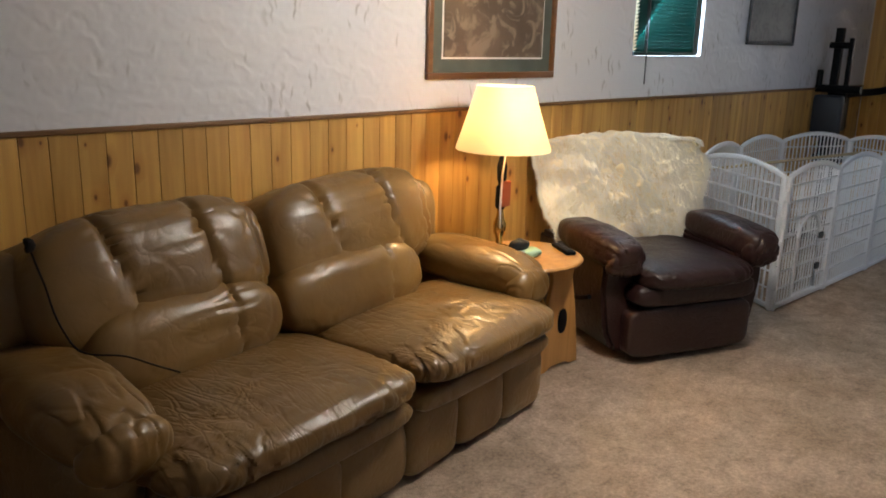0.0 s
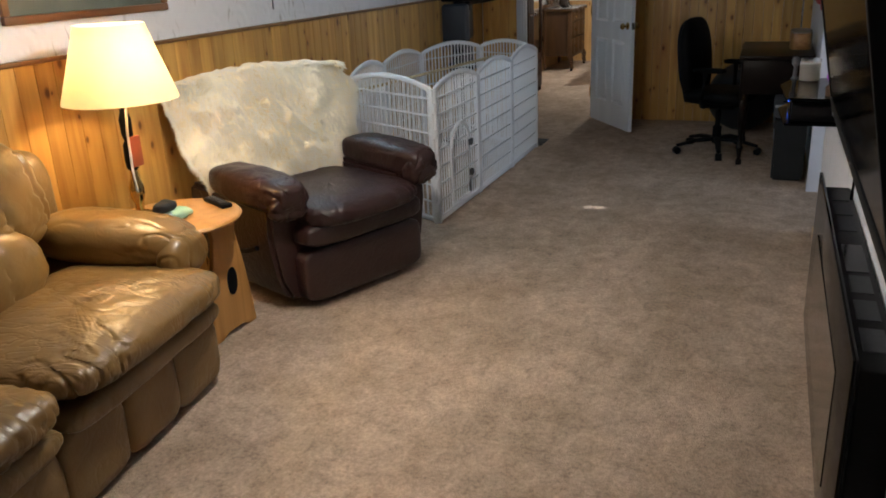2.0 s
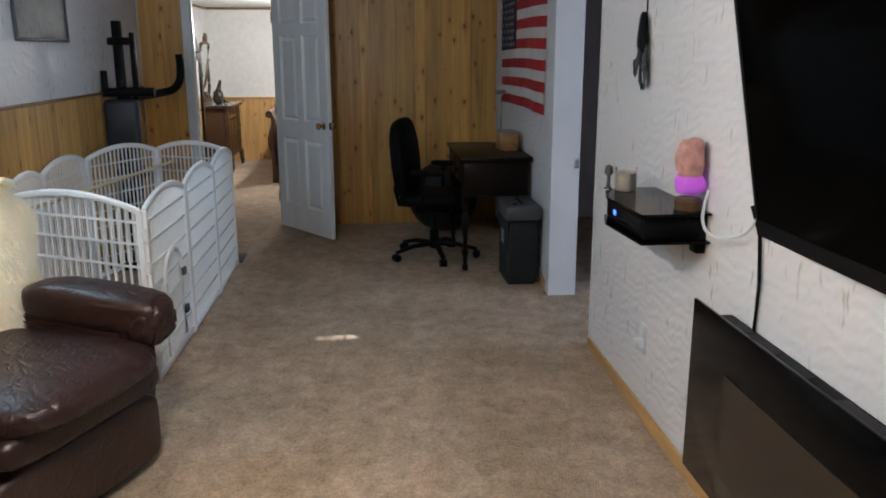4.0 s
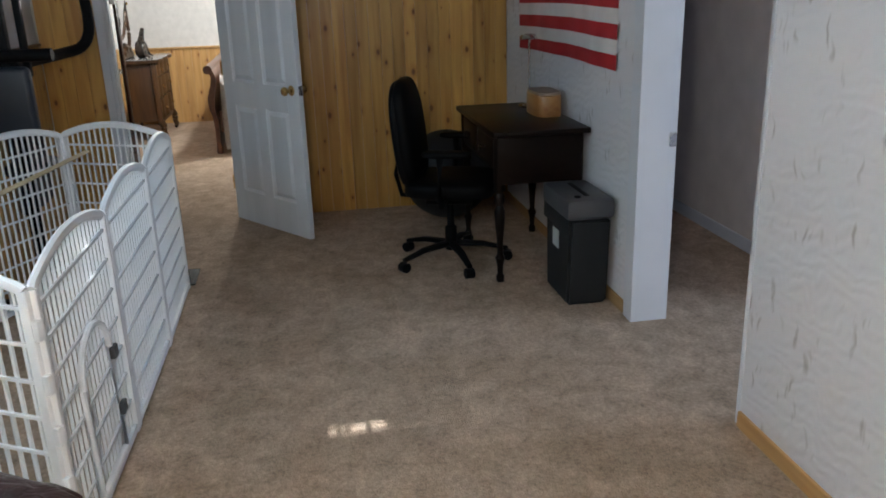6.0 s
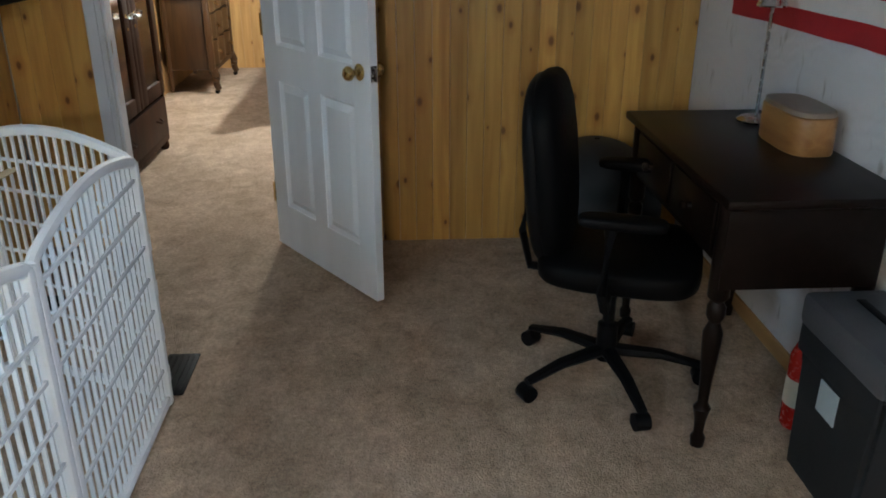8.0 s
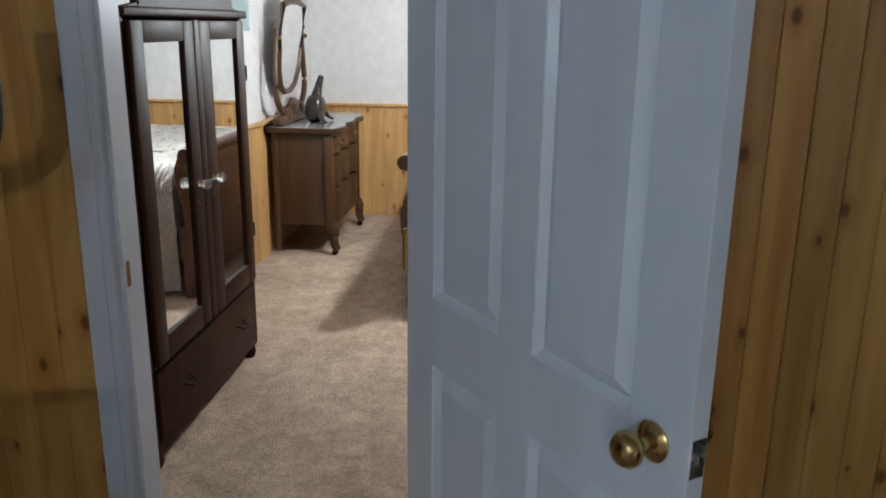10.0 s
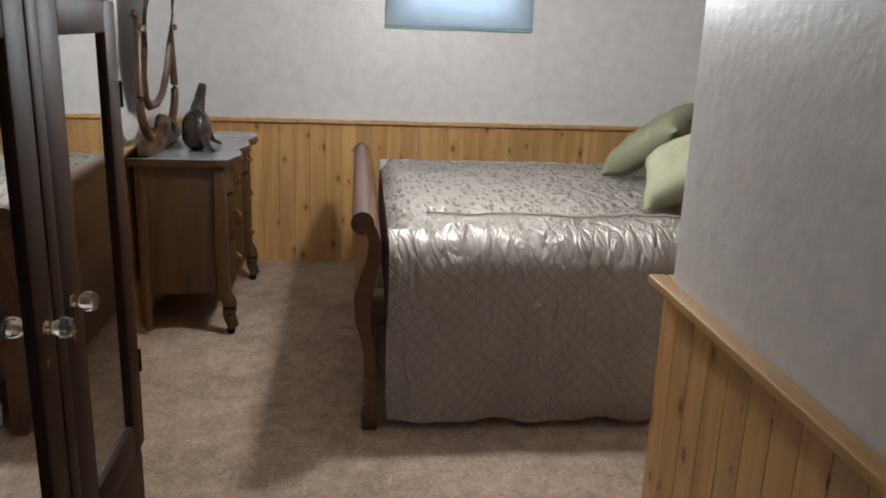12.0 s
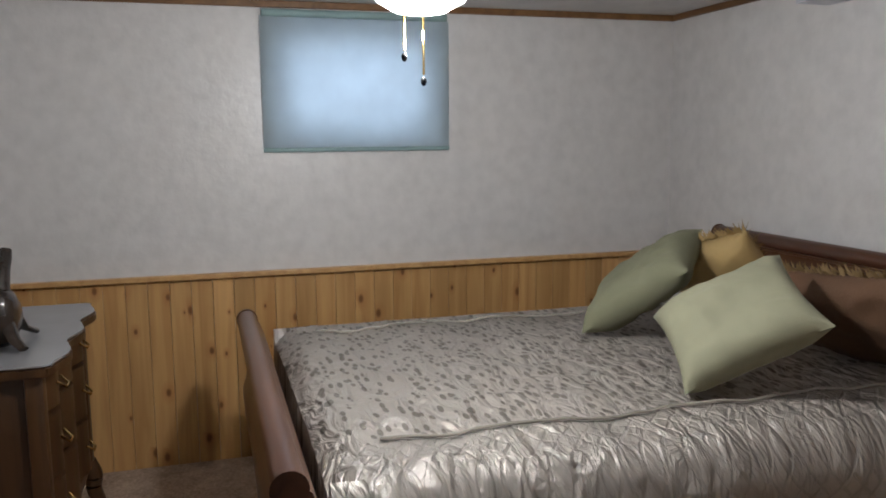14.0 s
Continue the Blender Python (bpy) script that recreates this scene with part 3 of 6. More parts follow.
w = thing("window_1", pose(0, 0, 0), "small basement window behind a dark green venetian blind", "", "", "structure")
x0, x1, z0, z1 = W1
part("window_frame", box(x0 + 0.001, x1 - 0.068, 3.075, 3.10, z0 + 0.001, z0 + 0.03, 0.003), M_FRAME, w)
part("window_frame", box(x0 + 0.001, x1 - 0.068, 3.075, 3.10, z1 - 0.03, z1 - 0.001, 0.003), M_FRAME, w)
part("window_frame", box(x0 + 0.001, x0 + 0.04, 3.075, 3.10, z0 + 0.03, z1 - 0.03, 0.003), M_FRAME, w)
# unseen right stiles, sized to trim the sun patch on the carpet
part("window_frame", box(x1 - 0.067, x1 - 0.001, 3.075, 3.10, z0 + 0.275, z1 - 0.001, 0.003), M_FRAME, w)
part("window_frame", box(x1 - 0.073, x1 - 0.0685, 3.075, 3.10, z0 + 0.03, z1 - 0.03), M_FRAME, w)
# unseen bar added across the gap to split the sun patch in two
part("sun_split_bar", box(x1 - 0.067, x1 - 0.001, 3.08, 3.095, z0 + 0.137, z0 + 0.147), M_FRAME, w)
pane(x0 + 0.04, x1 - 0.074, 3.085, 3.089, z0 + 0.03, z1 - 0.03, w)
bl = thing("venetian_blind", pose(0, 0, 0), "dark green venetian blind glowing teal with daylight", "blind")
part("head_rail", box(x0 + 0.035, x1 - 0.072, 2.985, 3.02, z1 - 0.04, z1 - 0.004, 0.004), M_DARKSLAT, bl)
part("bottom_rail", box(x0 + 0.035, x1 - 0.072, 2.984, 3.012, z0 + 0.004, z0 + 0.026, 0.004), M_DARKSLAT, bl)
sl = None
for i in range(21):
    z = z0 + 0.036 + i * 0.0212
    at = pose((x0 + x1) / 2 - 0.0185, 2.999, z, -40, 0, 0)
    if sl is None:
        sl = part("slat", box(-0.355, 0.355, -0.0160, 0.0160, -0.0007, 0.0007), M_TEAL, bl, at=at, smooth=False)
    else:
        again(sl, bl, at)
for xx in (x0 + 0.12, x1 - 0.12):
    part("ladder_tape", box(xx - 0.011, xx + 0.011, 2.982, 2.985, z0 + 0.02, z1 - 0.03), M_DARKSLAT, bl)
part("side_slat_edge", box(x1 - 0.13, x1 - 0.073, 2.979, 2.982, z0 + 0.02, z1 - 0.03), M_DARKSLAT, bl)
part("wand", tube([(x0 + 0.13, 2.978, z1 - 0.05), (x0 + 0.128, 2.976, z0 - 0.17)], 0.004), M_GREY2, bl)

w = thing("window_2", pose(0, 0, 0), "small bedroom window behind a pale aqua roller shade", "", "", "structure")
for a, b_, c, d in ((W2[0] + 0.04, W2[1] - 0.04, W2[2] + 0.031, W2[2] + 0.06), (W2[0] + 0.04, W2[1] - 0.04, W2[3] - 0.06, W2[3] - 0.002)):
    part("window_frame", box(12.86, 12.89, a, b_, c, d, 0.003), M_WHITE, w)
rs = thing("roller_shade", pose(0, 0, 0), "pale aqua fabric roller shade glowing with daylight", "shade")
part("cloth", box(12.758, 12.7595, W2[0] - 0.0, W2[1] + 0.0, W2[2] + 0.012, W2[3]), M_AQUA, rs)
part("hem_bar", box(12.752, 12.765, W2[0], W2[1], W2[2] - 0.004, W2[2] + 0.016, 0.004), M_AQUA2, rs)
part("roller", tube([(12.757, W2[0] + 0.01, W2[3] + 0.012), (12.757, W2[1] - 0.01, W2[3] + 0.012)], 0.017, 12), M_AQUA2, rs)
rs = thing("roller_shade", pose(0, 0, 0), "pale aqua roller shade on the bedroom side wall", "shade")
part("cloth", box(10.2, 11.33, 3.286, 3.288, 1.44, 2.03), M_AQUA, rs)
part("hem_bar", box(10.2, 11.33, 3.281, 3.293, 1.425, 1.445, 0.004), M_AQUA2, rs)
part("roller", tube([(10.21, 3.285, 2.045), (11.32, 3.285, 2.045)], 0.015, 12), M_AQUA2, rs)


# ---- bedroom door ----
def six_panel_door(width, height):
    d = thing("bedroom_door", pose(8.181, 1.884, 0.012, 0, 0, 180 + math.degrees(math.atan2(0.474, 0.665))), "white six panel door standing open with brass knob", "door")
    t = 0.017
    cols = ((0.115, width / 2 - 0.05), (width / 2 + 0.05, width - 0.115))
    rows = ((0.21, 0.775), (0.925, 1.60), (1.69, height - 0.12))
    # stiles and rails leave real recesses for the panels
    b_ = box(0, 0.115, -t, t, 0, height, 0.0015)
    box(width - 0.115, width, -t, t, 0, height, 0.0015, bm=b_)
    box(width / 2 - 0.05, width / 2 + 0.05, -t, t, 0, height, bm=b_)
    zs = [0.0] + [v for r in rows for v in r] + [height]
    for c0, c1 in cols:
        for k in range(0, len(zs), 2):
            box(c0, c1, -t, t, zs[k], zs[k + 1], bm=b_)
    part("leaf", b_, M_DOOR, d, smooth=False)
    for c0, c1 in cols:
        for r0, r1 in rows:
            own = bmesh.new()
            for s in (-1, 1):
                lo = [own.verts.new((x, s * 0.0135, z)) for x, z in ((c0, r0), (c1, r0), (c1, r1), (c0, r1))]
                e, f = 0.013, 0.040
                va = [own.verts.new((x, s * 0.001, z)) for x, z in ((c0 + e, r0 + e), (c1 - e, r0 + e), (c1 - e, r1 - e), (c0 + e, r1 - e))]
                hi = [own.verts.new((x, s * 0.0155, z)) for x, z in ((c0 + f, r0 + f), (c1 - f, r0 + f), (c1 - f, r1 - f), (c0 + f, r1 - f))]
                for A, B in ((lo, va), (va, hi)):
                    for i in range(4):
                        own.faces.new((A[i], A[(i + 1) % 4], B[(i + 1) % 4], B[i]))
                own.faces.new(hi)
            part("door_panel", own, M_DOOR, d, smooth=False)
    kx, kz = width - 0.065, 0.905
    for s in (-1, 1):
        m = pose(kx, s * t, kz, -90 * s, 0, 0)
        kb = part("door_knob", lathe([(0.030, 0.0), (0.031, 0.004), (0.024, 0.010), (0.011, 0.014), (0.010, 0.026), (0.017, 0.032), (0.0265, 0.044), (0.027, 0.054), (0.020, 0.064), (0.008, 0.068)], 24, m=m), M_BRASS, d)
    part("latch_plate", box(width, width + 0.0016, -0.0125, 0.0125, kz - 0.029, kz + 0.029), M_STEEL, d, smooth=False)
    part("latch_bolt", box(width + 0.001, width + 0.009, -0.006, 0.006, kz - 0.008, kz + 0.008, 0.002), M_STEEL, d)
    for z in (0.25, 1.0, 1.75):
        part("hinge", tube([(0.0, -0.022, z - 0.045), (0.0, -0.022, z + 0.045)], 0.006), M_BRASS, d)


six_panel_door(0.816, 2.02)


# ---- sofa ----
SOFA = pose(1.71, 2.07, 0, 0, 0, 8.0)
sofa = thing("reclining_sofa", SOFA, "worn tan leather two seat reclining sofa", "sofa")
part("base", box(-0.98, 0.92, 0.10, 0.86, 0.04, 0.36, 0.03), M_TAN2, sofa)
part("back_panel", pad((-0.04, 0.87, 0.46), (0.99, 0.08, 0.43), 0.3, 0.25), M_TAN, sofa)
for k, (a, b_) in enumerate(((-0.95, -0.006), (0.006, 0.885))):
    c, h = (a + b_) / 2, (b_ - a) / 2
    # front flap in three puffed sections and a roll above it
    for j in range(3):
        ww = (b_ - a) / 3
        part("footrest_section", pad((a + ww * (j + 0.5), 0.045, 0.155), (ww / 2 + 0.009, 0.062, 0.135), 0.45, 0.4, 48, 26, rough=0.006, seed=j + k * 5, creases=(((9, 6, 26), 0.005, "all"),)), M_TAN2 if j != 1 else M_TAN, sofa)
    part("front_roll", pad((c, 0.025, 0.318), (h, 0.09, 0.050), 0.7, 0.3, 200, 22, rough=0.006, freq=9, seed=k * 3, creases=(((26, 5, 5), 0.007, "front"),)), M_TAN2, sofa)
    part("seat_cushion", pad((c, 0.225, 0.432), (h + 0.004, 0.345, 0.088), 0.75, 0.36, 260, 70, rough=0.011, freq=4.5, seed=k * 7.7,
                             creases=(((15, 5, 6), 0.012, "front"), ((30, 9, 9), 0.006, "front"), ((6, 9, 4), 0.006, "all"))), M_TANSEAT, sofa)
for k, (a, b_) in enumerate(((-0.86, -0.14), (-0.125, 0.63))):
    c, h = (a + b_) / 2, (b_ - a) / 2
    lean = Matrix.Translation((c, 0.475, 0.47)) @ pose(0, 0, 0, -14, 0, 0)
    part("lumbar_cushion", pad((0, 0.045, 0.12), (h + 0.01, 0.135, 0.160), 0.75, 0.45, 170, 60, rough=0.012, freq=4.5, seed=k * 9.1, m=lean,
                               seams=((0.42 * h, 0.0, 0.008, 0.012),), creases=(((5, 5, 16), 0.010, "seam"), ((7, 5, 9), 0.004, "all"))), M_TAN, sofa)
for k, (a, b_) in enumerate(((-0.95, -0.115), (-0.10, 0.80))):
    c, h = (a + b_) / 2, (b_ - a) / 2
    mm = Matrix.Translation((c, 0.60, 0.715)) @ pose(0, 0, 0, -17, -2, 0)
    part("head_cushion", pad((0, 0.05, 0.07), (h + 0.008, 0.165, 0.225), 0.62, 0.40, 220, 70, rough=0.008, freq=3.2, seed=k * 3.1, m=mm,
                             seams=((-0.44 * h, 0.30 * h, 0.015, 0.022), (0.34 * h, 0.18 * h, 0.015, 0.020), (0.85 * h, 0.03 * h, 0.012, 0.012)),
                             creases=(((6, 5, 24), 0.012, "seam"),)), M_TAN, sofa)
for s, x in ((-1, -0.985), (1, 0.925)):
    part("arm_panel", box(x - 0.10, x + 0.075, 0.10, 0.84, 0.04, 0.50, 0.05, seg=3), M_TAN2, sofa)
    mm = Matrix.Translation((x - s * 0.01, 0.385, 0.565)) @ pose(0, 0, 0, 4, 0, 3 * s)
    part("arm_pillow", pad((0, 0, 0), (0.142, 0.320, 0.100), 0.8, 0.55, 170, 80, rough=0.010, freq=5.0, seed=s * 4.4, m=mm, creases=(((22, 5, 8), 0.012, "end"), ((5, 4, 9), 0.004, "all"))), M_TAN, sofa)
    part("arm_front_fold", pad((x - s * 0.01, 0.105, 0.515), (0.124, 0.066, 0.085), 0.85, 0.8, 90, 50, rough=0.006, freq=9, seed=s, creases=(((20, 6, 7), 0.006, "all"),)), M_TAN, sofa)
    part("wing", pad((x - s * 0.03, 0.76, 0.66), (0.085, 0.13, 0.24), 0.6, 0.6, rough=0.008, seed=s * 2), M_TAN2, sofa)
part("piping_cord", tube(smooth_path([(-0.958, 0.545, 0.965), (-0.952, 0.525, 0.91), (-0.945, 0.500, 0.85), (-0.940, 0.475, 0.78), (-0.925, 0.455, 0.72), (-0.905, 0.435, 0.675), (-0.87, 0.415, 0.655), (-0.80, 0.375, 0.640), (-0.73, 0.345, 0.60), (-0.66, 0.325, 0.56)]), 0.0030), M_BLACK, sofa, "dark cord along the seam")
part("cord_knot", pad((-0.958, 0.540, 0.965), (0.016, 0.013, 0.019), 0.8, 0.8, 12, 8, rough=0.01, freq=40), M_BLACK, sofa)

# ---- brown recliner with a sheepskin ----
REC = pose(3.585, 2.04, 0, 0, 0, -23)
rec = thing("recliner", REC, "dark oxblood leather recliner armchair", "armchair")
part("base", box(-0.36, 0.36, 0.10, 0.72, 0.03, 0.30, 0.03), M_BROWN, rec)
part("footrest", pad((0, 0.045, 0.165), (0.365, 0.06, 0.130), 0.32, 0.25, 60, 22, rough=0.004), M_BROWN, rec)
part("front_roll", pad((0, 0.052, 0.362), (0.360, 0.100, 0.068), 0.6, 0.3, 90, 18, rough=0.005, freq=8, creases=(((20, 5, 6), 0.004, "front"),)), M_BROWN, rec)
part("seat_cushion", pad((0, 0.265, 0.445), (0.335, 0.375, 0.072), 0.65, 0.4, 140, 40, rough=0.010, freq=6, creases=(((17, 6, 6), 0.009, "front"),)), M_BROWN, rec)
for s in (-1, 1):
    part("arm_panel", prism([(s * 0.30, 0.05), (s * 0.40, 0.05), (s * 0.455, 0.16), (s * 0.485, 0.36), (s * 0.475, 0.53), (s * 0.30, 0.53)], 0.075, 0.76, 0.02), M_BROWN, rec)
    mm = Matrix.Translation((s * 0.405, 0.265, 0.573)) @ pose(0, 0, 0, 2, 0, 0)
    part("arm_pillow", pad((0, 0, 0), (0.105, 0.300, 0.080), 0.6, 0.5, 110, 54, rough=0.010, freq=7, seed=s * 2.1, m=mm, creases=(((18, 9, 12), 0.012, "end"),)), M_BROWN, rec)
    part("arm_front", pad((s * 0.405, 0.025, 0.530), (0.100, 0.055, 0.078), 0.75, 0.7, 70, 36, rough=0.008, freq=14, seed=s, creases=(((20, 9, 14), 0.011, "all"),)), M_BROWN, rec)
BACK = Matrix.Translation((0, 0.58, 0.42)) @ pose(0, 0, 0, -20, 0, 0)
part("backrest", pad((0, 0.06, 0.28), (0.37, 0.10, 0.36), 0.5, 0.45, 40, 24, rough=0.008, m=BACK), M_BROWN, rec)
part("lever", tube([(-0.50, 0.30, 0.28), (-0.515, 0.22, 0.30), (-0.515, 0.14, 0.33)], 0.012), M_BLACK, rec)


def fleece():
    f = thing("sheepskin_throw", REC, "thick cream sheepskin draped over the recliner back", "throw")
    rnd = random.Random(4)
    own = bmesh.new()
    nu, nv = 230, 200

    def hide(u, v):
        """u across, v from the seat up and over the top."""
        wob = 1 + 0.035 * math.sin(7 * v + 1) + 0.03 * math.sin(15 * v + 2.0 + 3 * u)
        half = (0.40 + 0.165 * math.sin(min(v * 1.25, 1.0) ** 1.2 * math.pi * 0.60) - 0.10 * max(0, v - 0.62) / 0.38) * wob
        x = (u - 0.5) * 2 * half - 0.03 * (1 - v)
        if v < 0.82:
            z = -0.02 + 0.64 * v / 0.82 - 0.03 * abs(2 * u - 1) ** 3 * v
            y = -0.085 - 0.035 * math.sin(v / 0.82 * math.pi) + 0.035 * abs(u - 0.5) ** 2 * 6
        else:
            a = (v - 0.82) / 0.18 * math.pi * 0.9
            z = 0.62 + 0.045 * math.sin(a) - 0.05 * abs(2 * u - 1) ** 3
            y = 0.03 - 0.115 * math.cos(a)
        return Vector((x, y, z))
    pts = [[hide(i / nu, j / nv) for i in range(nu + 1)] for j in range(nv + 1)]
    for r in pts:
        for p in r:
            q = p * 9
            lump = 0.026 * noise.noise(q) + 0.013 * noise.noise(p * 21) + 0.0035 * noise.noise(Vector((p.x * 48 + 3 * noise.noise(p * 6), p.y * 30, p.z * 17))) + 0.003 * noise.noise(Vector((p.x * 110, p.y * 50, p.z * 40)))
            p.y -= lump
            p.z += 0.010 * noise.noise(p * 17 + Vector((4, 1, 2))) + 0.4 * lump
            p.x += 0.008 * noise.noise(p * 34 + Vector((1, 7, 2)))
    front = [[own.verts.new(p) for p in r] for r in pts]
    rear = [[own.verts.new(p + Vector((0, 0.022, -0.006))) for p in r] for r in pts]
    for j in range(nv):
        for i in range(nu):
            own.faces.new((front[j][i], front[j][i + 1], front[j + 1][i + 1], front[j + 1][i]))
            own.faces.new((rear[j][i + 1], rear[j][i], rear[j + 1][i], rear[j + 1][i + 1]))
    for i in range(nu):
        own.faces.new((front[0][i + 1], front[0][i], rear[0][i], rear[0][i + 1]))
        own.faces.new((front[nv][i], front[nv][i + 1], rear[nv][i + 1], rear[nv][i]))
    for j in range(nv):
        own.faces.new((front[j][0], front[j + 1][0], rear[j + 1][0], rear[j][0]))
        own.faces.new((front[j + 1][nu], front[j][nu], rear[j][nu], rear[j + 1][nu]))
    bmesh.ops.transform(own, matrix=BACK, verts=own.verts)
    part("hide", own, M_FLEECE, f)
    # fine wool fibres over the pile and along its edges
    verts, faces = [], []
    for _ in range(26000):
        u, v = rnd.random(), rnd.random()
        if rnd.random() < 0.12:
            u = rnd.choice((0.0, 1.0))
        elif rnd.random() < 0.12:
            v = rnd.choice((0.0, 0.86, 0.92, 0.97))
        p = hide(u, v)
        p.y -= 0.026 * noise.noise(p * 9) + 0.013 * noise.noise(p * 21)
        w_ = noise.noise(p * 7 + Vector((9, 2, 5)))
        w2 = noise.noise(p * 22 + Vector((3, 8, 1)))
        out = Vector((0, -1, 0)) if v < 0.82 else Vector((0, -math.cos((v - 0.82) / 0.18 * 2.8), math.sin((v - 0.82) / 0.18 * 2.8)))
        edge = (2 * u - 1) ** 5
        d = (out * 0.28 + Vector((w_ * 1.2 + w2 + edge * 1.6 + rnd.uniform(-0.25, 0.25), 0, -0.8 + w2 * 0.7 + rnd.uniform(-0.3, 0.3)))).normalized()
        ln, r = rnd.uniform(0.018, 0.042), rnd.uniform(0.0010, 0.0022)
        s1 = d.cross(out + Vector((0.2, 0.1, 0.3))).normalized() * r
        s2 = d.cross(s1).normalized() * r
        k = len(verts)
        verts += [BACK @ x for x in (p + s1, p - s1 * 0.5 + s2, p - s1 * 0.5 - s2, p + d * ln)]
        faces += [(k, k + 1, k + 3), (k + 1, k + 2, k + 3), (k + 2, k, k + 3)]
    me = bpy.data.meshes.new("wool")
    me.from_pydata(verts, [], faces)
    me.materials.append(M_WOOL)
    o = new("wool", me)
    o.parent = f
    o["kind"] = "stuff"


M_WOOL = translucent("wool_fibres", (0.99, 0.96, 0.87), 0.4)
fleece()


# ---- end table with lamp ----
tb = thing("end_table", pose(2.82, 2.50, 0), "round topped oak end table with magazine rack base", "table")
part("tabletop", lathe([(0.245, 0.0), (0.262, 0.006), (0.266, 0.014), (0.260, 0.022), (0.245, 0.025)], 48, (0, 0, 0.555)), M_OAK, tb)
out = [(-0.10, 0.0), (-0.055, 0.02), (0.055, 0.02), (0.10, 0.0), (0.155, 0.0), (0.115, 0.28), (0.075, 0.45), (0.10, 0.553), (-0.10, 0.553), (-0.075, 0.45), (-0.115, 0.28), (-0.155, 0.0)]
for yy in (-0.125, 0.11):
    part("side_panel", prism(out, yy, yy + 0.02, 0.003, m=pose(0.16, 0.02, 0, 0, 0, 0)), M_OAK, tb)
part("rack_board", box(0.06, 0.26, -0.10, 0.12, 0.10, 0.116, 0.003), M_OAK, tb)
# black pad on the uncut panel, standing in for the dark inside its cut-out
part("cutout_shade", pad((0.17, -0.108, 0.24), (0.036, 0.004, 0.062), 0.9, 0.9, 20, 12), M_BLACK, tb)
lampt = thing("table_lamp", pose(2.757, 2.613, 0.58), "table lamp with cream pleated shade, lit", "lamp")
part("base", lathe([(0.065, 0), (0.068, 0.012), (0.045, 0.024), (0.018, 0.035), (0.016, 0.06), (0.028, 0.09), (0.030, 0.13), (0.017, 0.17), (0.014, 0.20)], 24), M_BRASS, lampt, "dull brass lamp foot")
part("body", lathe([(0.016, 0.20), (0.024, 0.21), (0.026, 0.24), (0.024, 0.30), (0.016, 0.315)], 20), M_BLACK, lampt)
part("plaque", box(-0.03, 0.03, -0.035, -0.018, 0.215, 0.335, 0.006), mat("russet_block", (0.28, 0.06, 0.02), 0.5), lampt, "russet wooden block")
part("neck", lathe([(0.014, 0.315), (0.022, 0.34), (0.024, 0.40), (0.015, 0.43), (0.010, 0.52), (0.010, 0.60)], 20), M_BLACK, lampt)
part("rosary", tube([(-0.012, -0.03, 0.47), (-0.034, -0.034, 0.36), (-0.04, -0.034, 0.22), (-0.036, -0.036, 0.12)], 0.005), M_WHITECLOTH, lampt, "pale beaded cord")


def shade_mesh():
    own = bmesh.new()
    n = 96
    rows = []
    for h, r in ((0.475, 0.214), (0.482, 0.213), (0.70, 0.142), (0.752, 0.126), (0.757, 0.126)):
        rows.append([own.verts.new(((r + 0.0022 * (i % 2)) * math.cos(2 * math.pi * i / n), (r + 0.0022 * (i % 2)) * math.sin(2 * math.pi * i / n), h - (0.006 if (i % 4 == 0 and h < 0.47) else 0))) for i in range(n)])
    for a, b_ in zip(rows, rows[1:]):
        for i in range(n):
            own.faces.new((a[i], a[(i + 1) % n], b_[(i + 1) % n], b_[i]))
    return own


M_SHADE = translucent("cream_shade", (0.95, 0.70, 0.36), 0.17, 0.17)
part("shade", shade_mesh(), M_SHADE, lampt, "cream pleated fabric shade")
part("harp", tube([(0.0, -0.0, 0.60), (0.0, 0, 0.74)], 0.004), M_BRASS, lampt)
M_MINT = mat("mint_cloth", (0.30, 0.52, 0.40), 0.8, bump=0.3)
M_SKY = mat("pale_blue_card", (0.36, 0.52, 0.60), 0.6)
cl = thing("folded_cloth", pose(2.74, 2.50, 0.581), "pale blue and mint cloth heap on the end table", "cloth")
part("cloth", pad((0, 0, 0.016), (0.075, 0.055, 0.017), 0.7, 0.6, rough=0.008, freq=26), M_SKY, cl)
part("fold", pad((0.06, -0.04, 0.018), (0.05, 0.04, 0.018), 0.7, 0.6, rough=0.010, freq=30), M_MINT, cl, "mint green cloth")
part("pouch", pad((0.03, 0.0, 0.05), (0.05, 0.035, 0.022), 0.6, 0.6, rough=0.006, freq=25), M_GREY, cl, "dark grey pouch")
rc = thing("remote_control", pose(3.00, 2.42, 0.581, 0, 0, 62), "black remote control lying on the end table", "remote")
part("case", box(-0.09, 0.09, -0.024, 0.024, 0, 0.018, 0.005), M_BLACK, rc)
for i in range(6):
    part("button", box(-0.06 + i * 0.022, -0.05 + i * 0.022, -0.012, 0.012, 0.018, 0.0205, 0.001), M_GREY2, rc)


